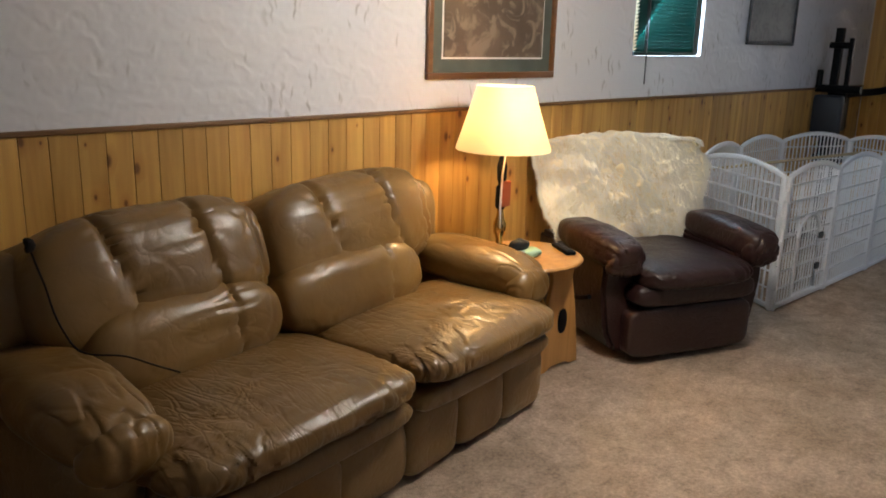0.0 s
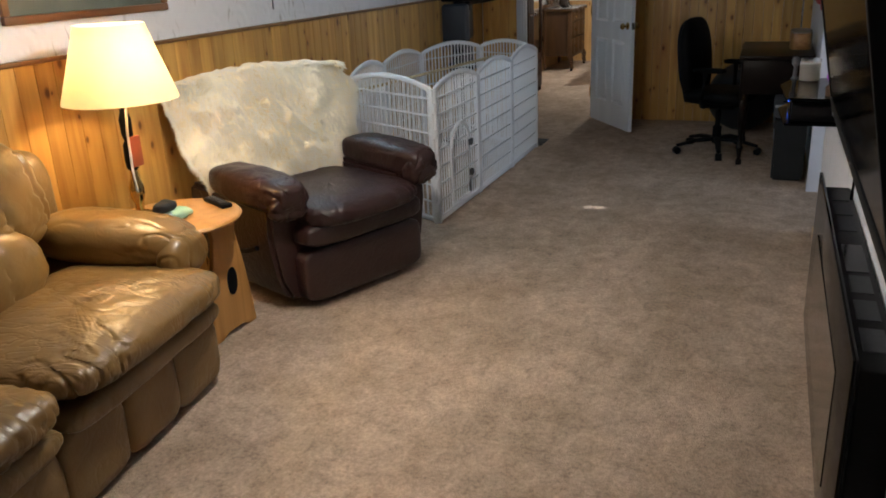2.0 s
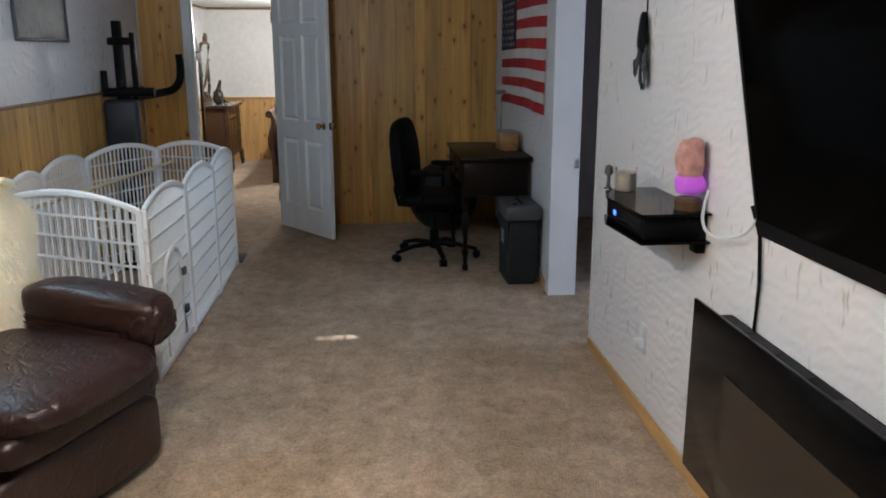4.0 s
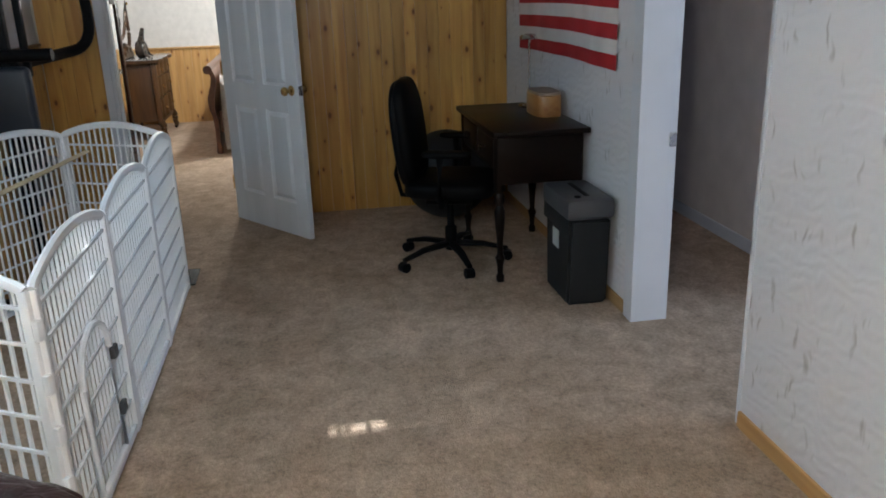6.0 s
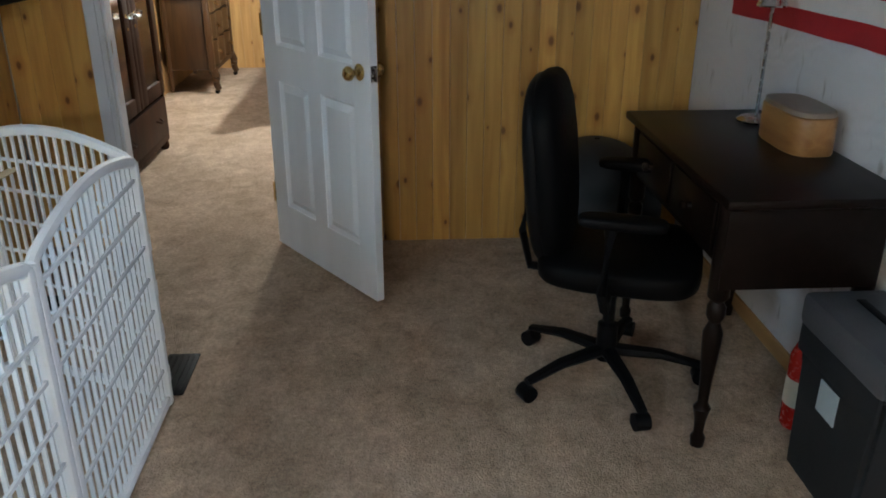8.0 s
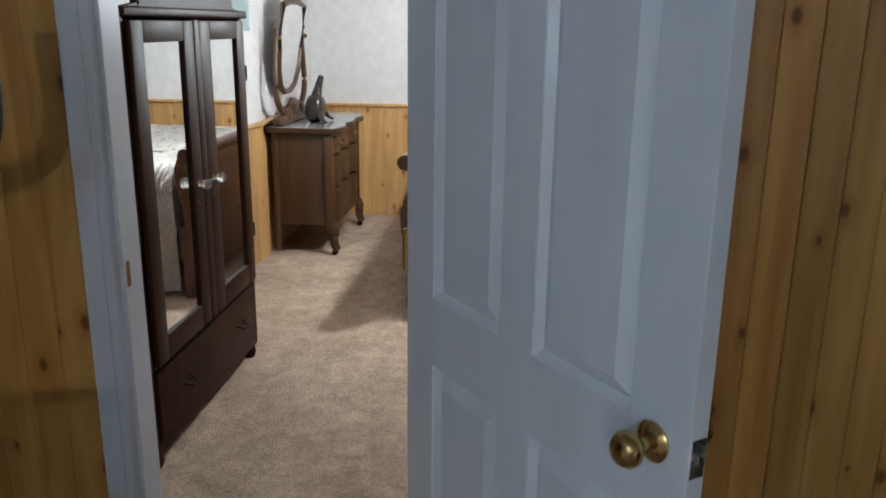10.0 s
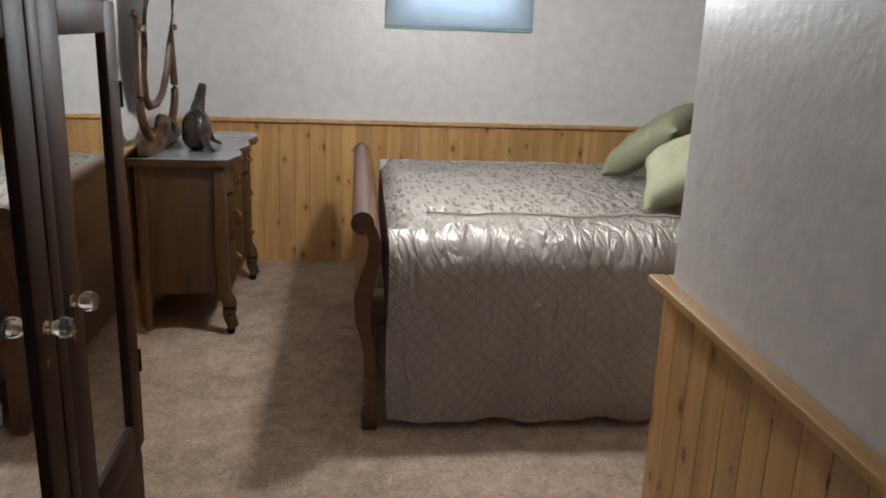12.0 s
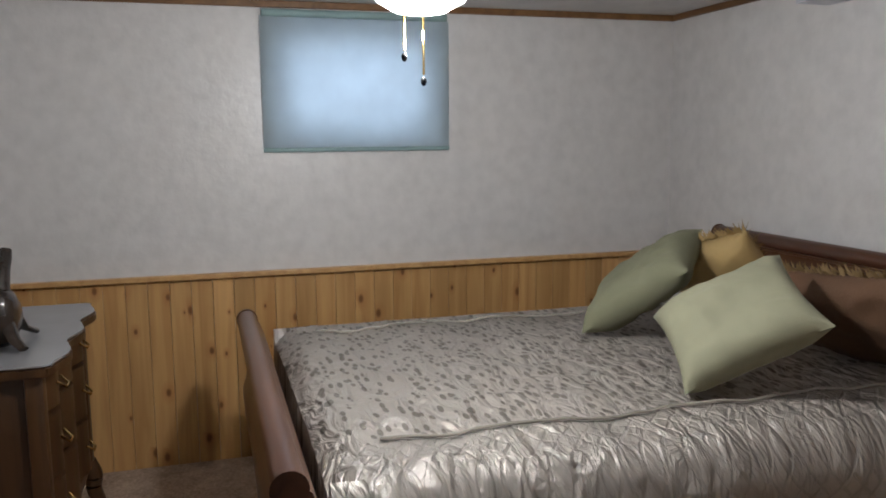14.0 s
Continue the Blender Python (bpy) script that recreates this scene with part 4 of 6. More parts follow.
# ---- pet playpen ----
def playpen():
    pen = thing("pet_playpen", pose(0, 0, 0), "white plastic eight panel pet playpen", "playpen")
    w_, h = 0.70, 0.80
    arch = [(-w_ / 2 + 0.012, 0.80)] + [(x, 0.80 + 0.062 * (1 - (x / (w_ / 2)) ** 2)) for x in [(-0.32 + 0.64 * i / 12) for i in range(13)]] + [(w_ / 2 - 0.012, 0.80)]

    def frame_mesh():
        b_ = tube([(x, 0, z) for x, z in arch], 0.0135, 8, flat=1.25)
        for s in (-1, 1):
            box(s * (w_ / 2 - 0.012) - 0.013, s * (w_ / 2 - 0.012) + 0.013, -0.014, 0.014, 0.0, 0.805, 0.004, bm=b_)
        box(-w_ / 2 + 0.01, w_ / 2 - 0.01, -0.012, 0.012, 0.008, 0.036, 0.004, bm=b_)
        for z in (0.1, 0.25, 0.4, 0.55, 0.7):
            box(w_ / 2 - 0.006, w_ / 2 + 0.014, -0.012, 0.012, z - 0.028, z + 0.028, 0.003, bm=b_)
        return b_
    FR = mesh_of(frame_mesh(), "panel_frame", M_PLASTIC)
    RAIL = mesh_of(box(-w_ / 2 + 0.02, w_ / 2 - 0.02, -0.004, 0.004, -0.005, 0.005), "rail", M_PLASTIC, False)
    bars = {}
    NB = 17
    xs = [-w_ / 2 + 0.025 + (w_ - 0.05) * (i + 0.5) / NB for i in range(NB)]
    for x in xs:
        top = 0.80 + 0.062 * (1 - (x / (w_ / 2)) ** 2)
        bars[x] = mesh_of(box(-0.0038, 0.0038, -0.0045, 0.0045, 0.03, top), "bar", M_PLASTIC, False)
    corners = [(4.66, 2.10), (5.385, 2.085), (6.115, 2.075), (6.85, 2.08), (7.11, 2.65), (6.51, 2.955), (5.80, 2.96), (5.06, 2.85)]
    for k, (ax, ay) in enumerate(corners):
        bx, by = corners[(k + 1) % 8]
        ln = math.hypot(bx - ax, by - ay)
        fr = new("panel", FR)
        fr.parent = pen
        fr.matrix_basis = pose((ax + bx) / 2, (ay + by) / 2, 0, 0, 0, math.degrees(math.atan2(by - ay, bx - ax))) @ Matrix.Diagonal((ln / w_ * 0.995, 1, 1, 1))
        for z in (0.13, 0.235, 0.34, 0.445, 0.55, 0.655, 0.755):
            o = new("rail", RAIL)
            o.parent = fr
            o.matrix_basis = pose(0, -0.002, z)
        for x in xs:
            o = new("bar", bars[x])
            o.parent = fr
            o.matrix_basis = pose(x, 0.004, 0)
        if k == 0:
            g = [(-0.15, -0.014, 0.06), (-0.15, -0.014, 0.42)] + [(-0.15 * math.cos(radians(a)), -0.014, 0.42 + 0.13 * math.sin(radians(a))) for a in range(15, 180, 15)] + [(0.15, -0.014, 0.42), (0.15, -0.014, 0.06), (-0.15, -0.014, 0.06)]
            gate = part("gate", tube(g, 0.011, 8), M_PLASTIC, fr, "arched pet gate with latch")
            for zz in (0.20, 0.40):
                part("latch", box(0.13, 0.175, -0.034, -0.016, zz - 0.02, zz + 0.02, 0.004), M_GREY2, fr)
    return pen


playpen()
st = thing("wooden_batten", pose(0, 0, 0), "long pale wooden batten laid across the playpen", "batten")
part("stick", tube([(5.12, 2.83, 0.72), (7.06, 2.52, 0.72)], 0.016, 4, flat=0.7), mat("pale_pine", (0.55, 0.44, 0.26), 0.6, vary=0.1, stretch=(1, 8, 8)), st)
vt = thing("floor_vent", pose(0, 0, 0), "black metal floor register", "vent")
part("grille", box(6.88, 7.14, 2.045, 2.155, 0.0, 0.008, 0.002), M_BLACK, vt)
for i in range(5):
    part("louvre", box(6.90, 7.12, 2.058 + i * 0.02, 2.064 + i * 0.02, 0.008, 0.011), M_BLACK, vt, smooth=False)

# ---- desk corner ----
dk = thing("writing_desk", pose(0, 0, 0), "dark stained wooden writing desk with turned legs", "desk")
part("desktop", box(6.45, 7.43, 0.012, 0.505, 0.768, 0.795, 0.006), M_DESK, dk)
part("apron_front", box(6.53, 7.36, 0.455, 0.475, 0.58, 0.768, 0.003), M_DESK, dk)
part("apron_back", box(6.53, 7.36, 0.04, 0.06, 0.58, 0.768, 0.003), M_DESK, dk)
part("apron_side", box(6.505, 6.525, 0.04, 0.475, 0.52, 0.768, 0.003), M_DESK, dk)
part("apron_side", box(7.365, 7.385, 0.04, 0.475, 0.52, 0.768, 0.003), M_DESK, dk)
for a, b_ in ((6.58, 6.93), (6.96, 7.31)):
    dr = part("drawer", box(a, b_, 0.475, 0.485, 0.605, 0.745, 0.004), M_DESK, dk)
    part("handle", lathe([(0.012, 0), (0.008, 0.012), (0.016, 0.02), (0.014, 0.03), (0.004, 0.034)], 14, m=pose((a + b_) / 2, 0.485, 0.675, -90, 0, 0)), M_DESK, dr)
leg = [(0.020, 0.0), (0.022, 0.03), (0.014, 0.045), (0.017, 0.09), (0.026, 0.13), (0.015, 0.15), (0.017, 0.22), (0.027, 0.34), (0.028, 0.38), (0.016, 0.41), (0.026, 0.43), (0.026, 0.46), (0.018, 0.475), (0.030, 0.49), (0.030, 0.768)]
for x, y in ((6.535, 0.46), (7.355, 0.46), (6.535, 0.055), (7.355, 0.055)):
    part("leg", lathe(leg, 16, (x, y, 0)), M_DESK, dk)

bx = thing("wooden_box", pose(6.96, 0.105, 0.796), "round cornered golden wooden box on the desk", "box")
part("body", pad((0, 0, 0.055), (0.15, 0.075, 0.06), 0.12, 0.6, 36, 12), wood("box_wood", (0.32, 0.17, 0.06), (0.20, 0.09, 0.03), "x", 0.3), bx)
part("lid", pad((0, 0, 0.118), (0.145, 0.071, 0.012), 0.3, 0.6, 36, 10), mat("box_lid", (0.20, 0.16, 0.13), 0.4), bx)
dl = thing("desk_lamp", pose(7.25, 0.105, 0.796), "slim chrome desk lamp on the writing desk", "lamp")
part("foot", lathe([(0.062, 0), (0.064, 0.006), (0.05, 0.016), (0.012, 0.022)], 24), M_STEEL, dl)
part("stem", tube([(0, 0, 0.02), (0.0, 0, 0.36), (-0.01, 0.005, 0.40)], 0.006), M_STEEL, dl)
part("head", lathe([(0.018, 0), (0.040, -0.005), (0.048, -0.025), (0.046, -0.03), (0.01, -0.012)], 20, (-0.015, 0.01, 0.41)), M_STEEL, dl)


def flag():
    f = thing("flag", pose(0, 0, 0), "red and white striped flag with navy canton, hung on the wall", "flag")
    x0, x1, z0, z1 = 6.165, 7.80, 1.092, 1.97
    hs = (z1 - z0) / 13

    def cloth(a, b_, c, d, off):
        own = bmesh.new()
        n, m_ = 24, 3
        v = [[own.verts.new((a + (b_ - a) * i / n, 0.012 + off + 0.006 * math.sin(9 * (a + (b_ - a) * i / n)) + 0.003 * math.sin(21 * (a + (b_ - a) * i / n) + 4 * c), c + (d - c) * j / m_ + 0.01 * math.sin(2.2 * (a + (b_ - a) * i / n - x0)))) for i in range(n + 1)] for j in range(m_ + 1)]
        for j in range(m_):
            for i in range(n):
                own.faces.new((v[j][i], v[j][i + 1], v[j + 1][i + 1], v[j + 1][i]))
        return own
    for k in range(13):
        part("stripe", cloth(x0, x1, z0 + k * hs, z0 + (k + 1) * hs, 0.0), M_RED if k % 2 == 0 else M_WHITECLOTH, f)
    cn = part("canton", cloth(x1 - 0.66, x1, z0 + 6 * hs, z1, 0.004), M_BLUE, f, "navy blue canton with white stars")
    star = bmesh.new()
    ring = [star.verts.new(((0.024 if i % 2 == 0 else 0.0095) * math.sin(math.pi * i / 5), 0, (0.024 if i % 2 == 0 else 0.0095) * math.cos(math.pi * i / 5))) for i in range(10)]
    star.faces.new(ring)
    s = None
    for r in range(9):
        for c in range(6 if r % 2 == 0 else 5):
            x = x1 - 0.055 - c * 0.11 - (0.055 if r % 2 else 0)
            at = pose(x, 0.0225 + 0.006 * math.sin(9 * x) + 0.003, z0 + 6 * hs + 0.04 + r * 0.049)
            if s is None:
                s = part("star", star, M_WHITECLOTH, cn, at=at)
            else:
                again(s, cn, at)


flag()
sh = thing("paper_shredder", pose(6.28, 0.135, 0), "charcoal plastic paper shredder bin standing beside the desk", "shredder")
out = [(-0.165, 0.0), (0.165, 0.0), (0.19, 0.43), (-0.19, 0.43)]
part("bin", prism(out, -0.10, 0.10, 0.014), M_GREY, sh)
part("head", box(-0.205, 0.205, -0.115, 0.118, 0.432, 0.53, 0.022), M_GREY2, sh, "lighter grey cutter head")
part("feed_slot", box(-0.13, 0.13, -0.012, 0.012, 0.530, 0.534, 0.002), M_BLACK, sh)
part("front_band", box(-0.19, 0.19, 0.100, 0.112, 0.36, 0.44, 0.004), M_GREY, sh)
part("button", lathe([(0.016, 0), (0.016, 0.006), (0.010, 0.009)], 16, (-0.14, 0.05, 0.529)), M_BLACK, sh)
part("label", box(-0.03, 0.06, 0.101, 0.1045, 0.25, 0.34, 0.001), mat("pale_label", (0.35, 0.42, 0.46), 0.5), sh, "pale printed label", smooth=False)
fe = thing("fire_extinguisher", pose(6.62, 0.12, 0), "small red fire extinguisher on the floor", "fire extinguisher")
part("cylinder", lathe([(0.045, 0.0), (0.05, 0.01), (0.05, 0.24), (0.035, 0.28), (0.016, 0.30), (0.016, 0.32)], 24), mat("red_enamel", (0.45, 0.02, 0.015), 0.25), fe)
part("valve", box(-0.02, 0.02, -0.045, 0.02, 0.32, 0.345, 0.004), M_BLACK, fe)
part("hose", tube([(0, -0.04, 0.33), (-0.03, 0.03, 0.36), (-0.055, 0.045, 0.28), (-0.056, 0.03, 0.15)], 0.008), M_BLACK, fe)
part("label", lathe([(0.0508, 0.08), (0.0508, 0.17)], 24), mat("cream_label", (0.55, 0.50, 0.40), 0.5), fe)


def office_chair():
    c = thing("office_chair", pose(6.93, 0.645, 0, 0, 0, -19), "black high back office chair on casters", "chair")
    for i in range(5):
        a = radians(72 * i + 62)
        u = Vector((math.cos(a), math.sin(a), 0))
        part("spoke", tube([u * 0.03 + Vector((0, 0, 0.105)), u * 0.18 + Vector((0, 0, 0.098)), u * 0.315 + Vector((0, 0, 0.066))], 0.026, 8, flat=0.7, taper=(1.1, 0.7)), M_BLACK, c)
        part("caster", tube([u * 0.315 + Vector((-0.024 * u.y, 0.024 * u.x, 0.028)), u * 0.315 + Vector((0.024 * u.y, -0.024 * u.x, 0.028))], 0.028, 14), M_BLACK, c)
    part("gas_column", lathe([(0.034, 0.07), (0.034, 0.20), (0.02, 0.21), (0.02, 0.36)], 16), M_BLACK, c)
    part("mechanism", box(-0.10, 0.10, -0.14, 0.12, 0.35, 0.40, 0.01), M_BLACK, c)
    part("seat", pad((0, -0.02, 0.45), (0.25, 0.25, 0.055), 0.5, 0.5, 36, 16, rough=0.004), M_BLACKLEATHER, c)
    mm = Matrix.Translation((0, 0.18, 0.49)) @ pose(0, 0, 0, -6, 0, 0)
    part("backrest", pad((0, 0.0, 0.24), (0.225, 0.062, 0.295), 0.7, 0.7, 36, 24, rough=0.004, m=mm), M_BLACKLEATHER, c)
    part("back_shell", pad((0, 0.034, 0.235), (0.222, 0.042, 0.288), 0.7, 0.7, 30, 18, m=mm), M_BLACK, c)
    part("back_bracket", tube([(0, 0.10, 0.37), (0, 0.27, 0.38), (0, 0.30, 0.50), (0, 0.285, 0.62)], 0.025, 8, flat=0.5), M_BLACK, c)
    for s in (-1, 1):
        part("armrest", pad((s * 0.285, -0.03, 0.665), (0.04, 0.125, 0.018), 0.5, 0.5, 24, 10), M_BLACKLEATHER, c)
        part("arm_loop", tube([(s * 0.10, 0.0, 0.395), (s * 0.29, 0.0, 0.40), (s * 0.305, 0.01, 0.45), (s * 0.295, 0.0, 0.65)], 0.017, 8, flat=1.3), M_BLACK, c)
    part("lever", tube([(0.08, 0.05, 0.37), (0.30, 0.12, 0.34)], 0.007), M_BLACK, c)


office_chair()
eb = thing("exercise_ball", pose(7.84, 0.50, 0), "dark grey exercise ball against the pine wall", "ball")
part("ball", lathe([(0.001 + 0.290 * math.sin(math.pi * i / 26), 0.292 - 0.290 * math.cos(math.pi * i / 26)) for i in range(1, 26)], 48), M_GREY, eb)
part("valve", lathe([(0.012, 0.580), (0.010, 0.585)], 12), M_BLACK, eb)
so = thing("wall_socket", pose(0, 0, 0), "dark socket plate low on the pine wall", "socket")
part("plate", box(8.172, 8.180, 0.688, 0.724, 0.352, 0.425, 0.003), M_BLACK, so)

# ---- exercise machine in the corner ----
em = thing("exercise_machine", pose(7.10, 2.86, 0), "black and navy upright exercise machine in the corner", "exercise machine")
M_NAVY = mat("navy_vinyl", (0.012, 0.018, 0.032), 0.45, vary=0.2, bump=0.2)
part("base", box(-0.35, 0.45, -0.03, 0.03, 0.0, 0.06, 0.01), M_BLACK, em)
part("cross_foot", box(-0.38, -0.32, -0.20, 0.11, 0.0, 0.05, 0.01), M_BLACK, em)
part("cross_foot", box(0.40, 0.46, -0.20, 0.11, 0.0, 0.05, 0.01), M_BLACK, em)
part("column", box(0.02, 0.08, -0.03, 0.03, 0.06, 1.70, 0.008), M_BLACK, em)
part("column", box(0.02, 0.06, -0.12, -0.085, 1.1, 1.62, 0.008), M_BLACK, em)
part("back_pad", box(-0.07, 0.01, -0.13, 0.11, 0.80, 1.16, 0.03, seg=4), M_NAVY, em, "navy vinyl pad")
for lo, hi in ((0.34, 0.78), (0.82, 1.15)):
    part("rear_pad", box(0.18, 0.58, 0.045, 0.118, lo, hi, 0.025, seg=4), M_NAVY, em)
    part("pad_shell", box(0.583, 0.595, 0.05, 0.118, lo + 0.02, hi - 0.02, 0.004), M_GREY2, em, "pale plastic pad shell")
part("cross_bar", tube([(0.0, -0.24, 1.21), (0.0, 0.12, 1.21)], 0.032, 12), M_BLACK, em)
part("grip", tube([(0.0, 0.10, 1.21), (0.0, 0.10, 1.36)], 0.024, 12), M_BLACK, em)
part("grip", tube([(0.0, 0.05, 1.56), (0.0, -0.09, 1.56)], 0.026, 12), M_BLACK, em)
part("handle", tube(smooth_path([(0.02, -0.04, 1.155), (0.30, -0.06, 1.165), (0.60, -0.13, 1.175), (0.71, -0.21, 1.20), (0.74, -0.255, 1.27), (0.75, -0.265, 1.37), (0.75, -0.26, 1.47)]), 0.031, 14), M_BLACK, em)
part("seat", pad((0.16, 0, 0.62), (0.14, 0.12, 0.04), 0.5, 0.5, 24, 12), M_NAVY, em)

# ---- things on the long walls ----
def picture(name, x0, x1, z0, z1, y, frame_w, mat_w, m_frame, m_mat, art, label):
    p = thing(name, pose(0, 0, 0), label, "picture")
    for a, b_, c, d in ((x0, x1, z0, z0 + frame_w), (x0, x1, z1 - frame_w, z1), (x0, x0 + frame_w, z0 + frame_w, z1 - frame_w), (x1 - frame_w, x1, z0 + frame_w, z1 - frame_w)):
        part("frame_side", box(a, b_, y - 0.026, y - 0.002, c, d, 0.005), m_frame, p)
    part("mount", box(x0 + frame_w, x1 - frame_w, y - 0.012, y - 0.004, z0 + frame_w, z1 - frame_w), m_mat, p)
    f = frame_w + mat_w
    if mat_w:
        part("inner_slip", box(x0 + f - 0.009, x1 - f + 0.009, y - 0.014, y - 0.0121, z0 + f - 0.009, z1 - f + 0.009), M_WHITECLOTH, p)
    part("print", box(x0 + f, x1 - f, y - 0.0175, y - 0.0142, z0 + f, z1 - f), art, p)
    return p


def painted(name, a, b_, c, scale):
    """A print of soft dabs in three tones."""
    m = mat(name, a, 0.55, vary=0.1, scale=scale, bump=0.0, second=b_)
    n, l = m.node_tree.nodes, m.node_tree.links
    bs = n["Principled BSDF"]
    src = bs.inputs["Base Color"].links[0].from_socket
    tex, v, mx, r = n.new("ShaderNodeTexCoord"), n.new("ShaderNodeTexNoise"), n.new("ShaderNodeMix"), n.new("ShaderNodeMapRange")
    v.inputs["Scale"].default_value, v.inputs["Detail"].default_value, v.inputs["Distortion"].default_value = scale * 1.7, 6, 1.4
    l.new(tex.outputs["Object"], v.inputs[0])
    r.inputs[1].default_value, r.inputs[2].default_value = 0.5, 0.62
    l.new(v.outputs[0], r.inputs[0])
    mx.data_type = "RGBA"
    mx.inputs[7].default_value = (*c, 1)
    l.new(r.outputs[0], mx.inputs[0])
    l.new(src, mx.inputs[6])
    l.new(mx.outputs[2], bs.inputs["Base Color"])
    return m


picture("framed_picture", 2.617, 3.545, 1.345, 2.05, 2.995, 0.032, 0.072, wood("walnut_frame", (0.20, 0.085, 0.03), (0.12, 0.05, 0.018), "x", 0.35),
        mat("sage_mount", (0.085, 0.10, 0.085), 0.8), painted("brown_river_print", (0.07, 0.05, 0.035), (0.13, 0.09, 0.06), (0.20, 0.155, 0.115), 5), "brown river landscape print in a walnut frame")
picture("dark_picture", 5.755, 6.53, 1.545, 2.02, 2.995, 0.02, 0.0, mat("grey_frame", (0.05, 0.05, 0.06), 0.4), M_GREY,
        painted("grey_print", (0.06, 0.065, 0.08), (0.09, 0.09, 0.105), (0.045, 0.045, 0.055), 9), "small dark grey picture in a thin frame")

tv = thing("television", Matrix.Translation((0, 0.115, 1.025)) @ pose(0, 0, 0, -11, 0, 0), "large black flat television tilted forward on the wall", "television")
X0, X1, TH = 1.50, 3.03, 0.84
part("bezel", box(X0, X1, -0.035, 0.0, 0.0, 0.042, 0.003), M_BLACK, tv)
part("bezel", box(X0, X1, -0.035, 0.0, TH - 0.016, TH, 0.003), M_BLACK, tv)
part("bezel", box(X0, X0 + 0.016, -0.035, 0.0, 0.042, TH - 0.016, 0.003), M_BLACK, tv)
part("bezel", box(X1 - 0.016, X1, -0.035, 0.0, 0.042, TH - 0.016, 0.003), M_BLACK, tv)
part("screen", box(X0 + 0.016, X1 - 0.016, -0.03, -0.003, 0.042, TH - 0.016), M_SCREEN, tv, "glossy black screen")
part("maker_mark", box(2.22, 2.30, 0.0, 0.0012, 0.016, 0.025), M_STEEL, tv)
part("wall_mount", box(2.0, 2.45, -0.11, -0.035, 0.2, 0.6, 0.006), M_BLACK, tv)
ht = thing("electric_fireplace", pose(0, 0, 0), "black wall hung electric fireplace with glass front", "fireplace")
part("body", box(1.93, 3.36, 0.002, 0.085, 0.20, 0.70, 0.008), M_BLACK, ht)
part("front_glass", box(1.90, 3.425, 0.09, 0.102, 0.165, 0.735, 0.004), M_GLOSS, ht, "glossy black glass front")
M_EMBER = mat("smoked_window", (0.030, 0.022, 0.017), 0.12, vary=0.25, scale=4, bump=0.0)
part("flame_window", box(2.15, 3.17, 0.1021, 0.1045, 0.27, 0.58), M_EMBER, ht, "smoked brown flame window", smooth=False)
for i in range(8):
    x = 2.02 + i * 0.165
    if 2 < i < 5:
        continue
    vb = part("vent_slot", box(x, x + 0.12, 0.02, 0.07, 0.698, 0.703, 0.001), M_GREY, ht, smooth=False)
part("control_recess", box(2.50, 2.72, 0.018, 0.072, 0.697, 0.702, 0.001), M_GLOSS, ht, smooth=False)
ca = thing("wall_cable", pose(0, 0, 0), "black power cord and white cable loop behind the television", "cable")
part("cord", tube([(3.24, 0.03, 1.06), (3.215, 0.012, 0.98), (3.20, 0.010, 0.85), (3.20, 0.012, 0.70)], 0.0055), M_BLACK, ca, "thin black power cord")
part("lead", tube(smooth_path([(3.50, 0.05, 1.06), (3.47, 0.075, 0.985), (3.41, 0.08, 0.945), (3.34, 0.06, 0.945), (3.26, 0.035, 0.975), (3.22, 0.02, 1.03)]), 0.005), M_WHITE, ca)
sf = thing("media_shelf", pose(0, 0, 0), "small black glass wall shelf holding a set top box", "shelf")
out = [(3.56, 0.0), (3.56, 0.235), (3.90, 0.255), (4.05, 0.215), (4.10, 0.12), (4.10, 0.0)]


def slab(outline, z0, z1, bevel):
    own = prism([(x, y) for x, y in outline], -z1, -z0, bevel)
    bmesh.ops.transform(own, matrix=Matrix(((1, 0, 0, 0), (0, 0, 1, 0.002), (0, -1, 0, 0), (0, 0, 0, 1))), verts=own.verts)
    return own


part("top_glass", slab(out, 0.966, 0.974, 0.002), M_GLOSS, sf)
part("lower_glass", slab(out, 0.872, 0.880, 0.002), M_GLOSS, sf)
part("upright", box(3.60, 3.66, 0.0, 0.035, 0.83, 0.965, 0.005), M_BLACK, sf)
stb = thing("set_top_box", pose(0, 0, 0), "black set top box with blue standby light", "media box")
part("case", box(3.60, 4.03, 0.02, 0.215, 0.881, 0.950, 0.008), M_BLACK, stb)
part("front", box(3.62, 4.01, 0.214, 0.2175, 0.889, 0.943), M_GLOSS, stb)
part("light", box(3.90, 3.925, 0.217, 0.2195, 0.905, 0.922), mat("blue_led", (0.02, 0.05, 0.6), 0.3, emit=(0.05, 0.15, 1.0), emit_strength=2.0, bump=0), stb, "blue standby light")
part("light", box(4.0295, 4.0315, 0.16, 0.185, 0.905, 0.922), bpy.data.materials["blue_led"], stb, "blue standby light")
sl_ = thing("salt_lamp", pose(3.64, 0.056, 0.975), "rough pink crystal lamp glowing violet at its foot", "lamp")
M_SALT = mat("pink_salt", (0.50, 0.27, 0.24), 0.5, vary=0.2, scale=30, bump=0.5, bump_scale=40, emit=(0.9, 0.30, 0.28), emit_strength=0.015)
M_VIOLET = mat("violet_glow", (0.45, 0.10, 0.6), 0.5, bump=0.3, emit=(0.75, 0.12, 1.0), emit_strength=0.10)
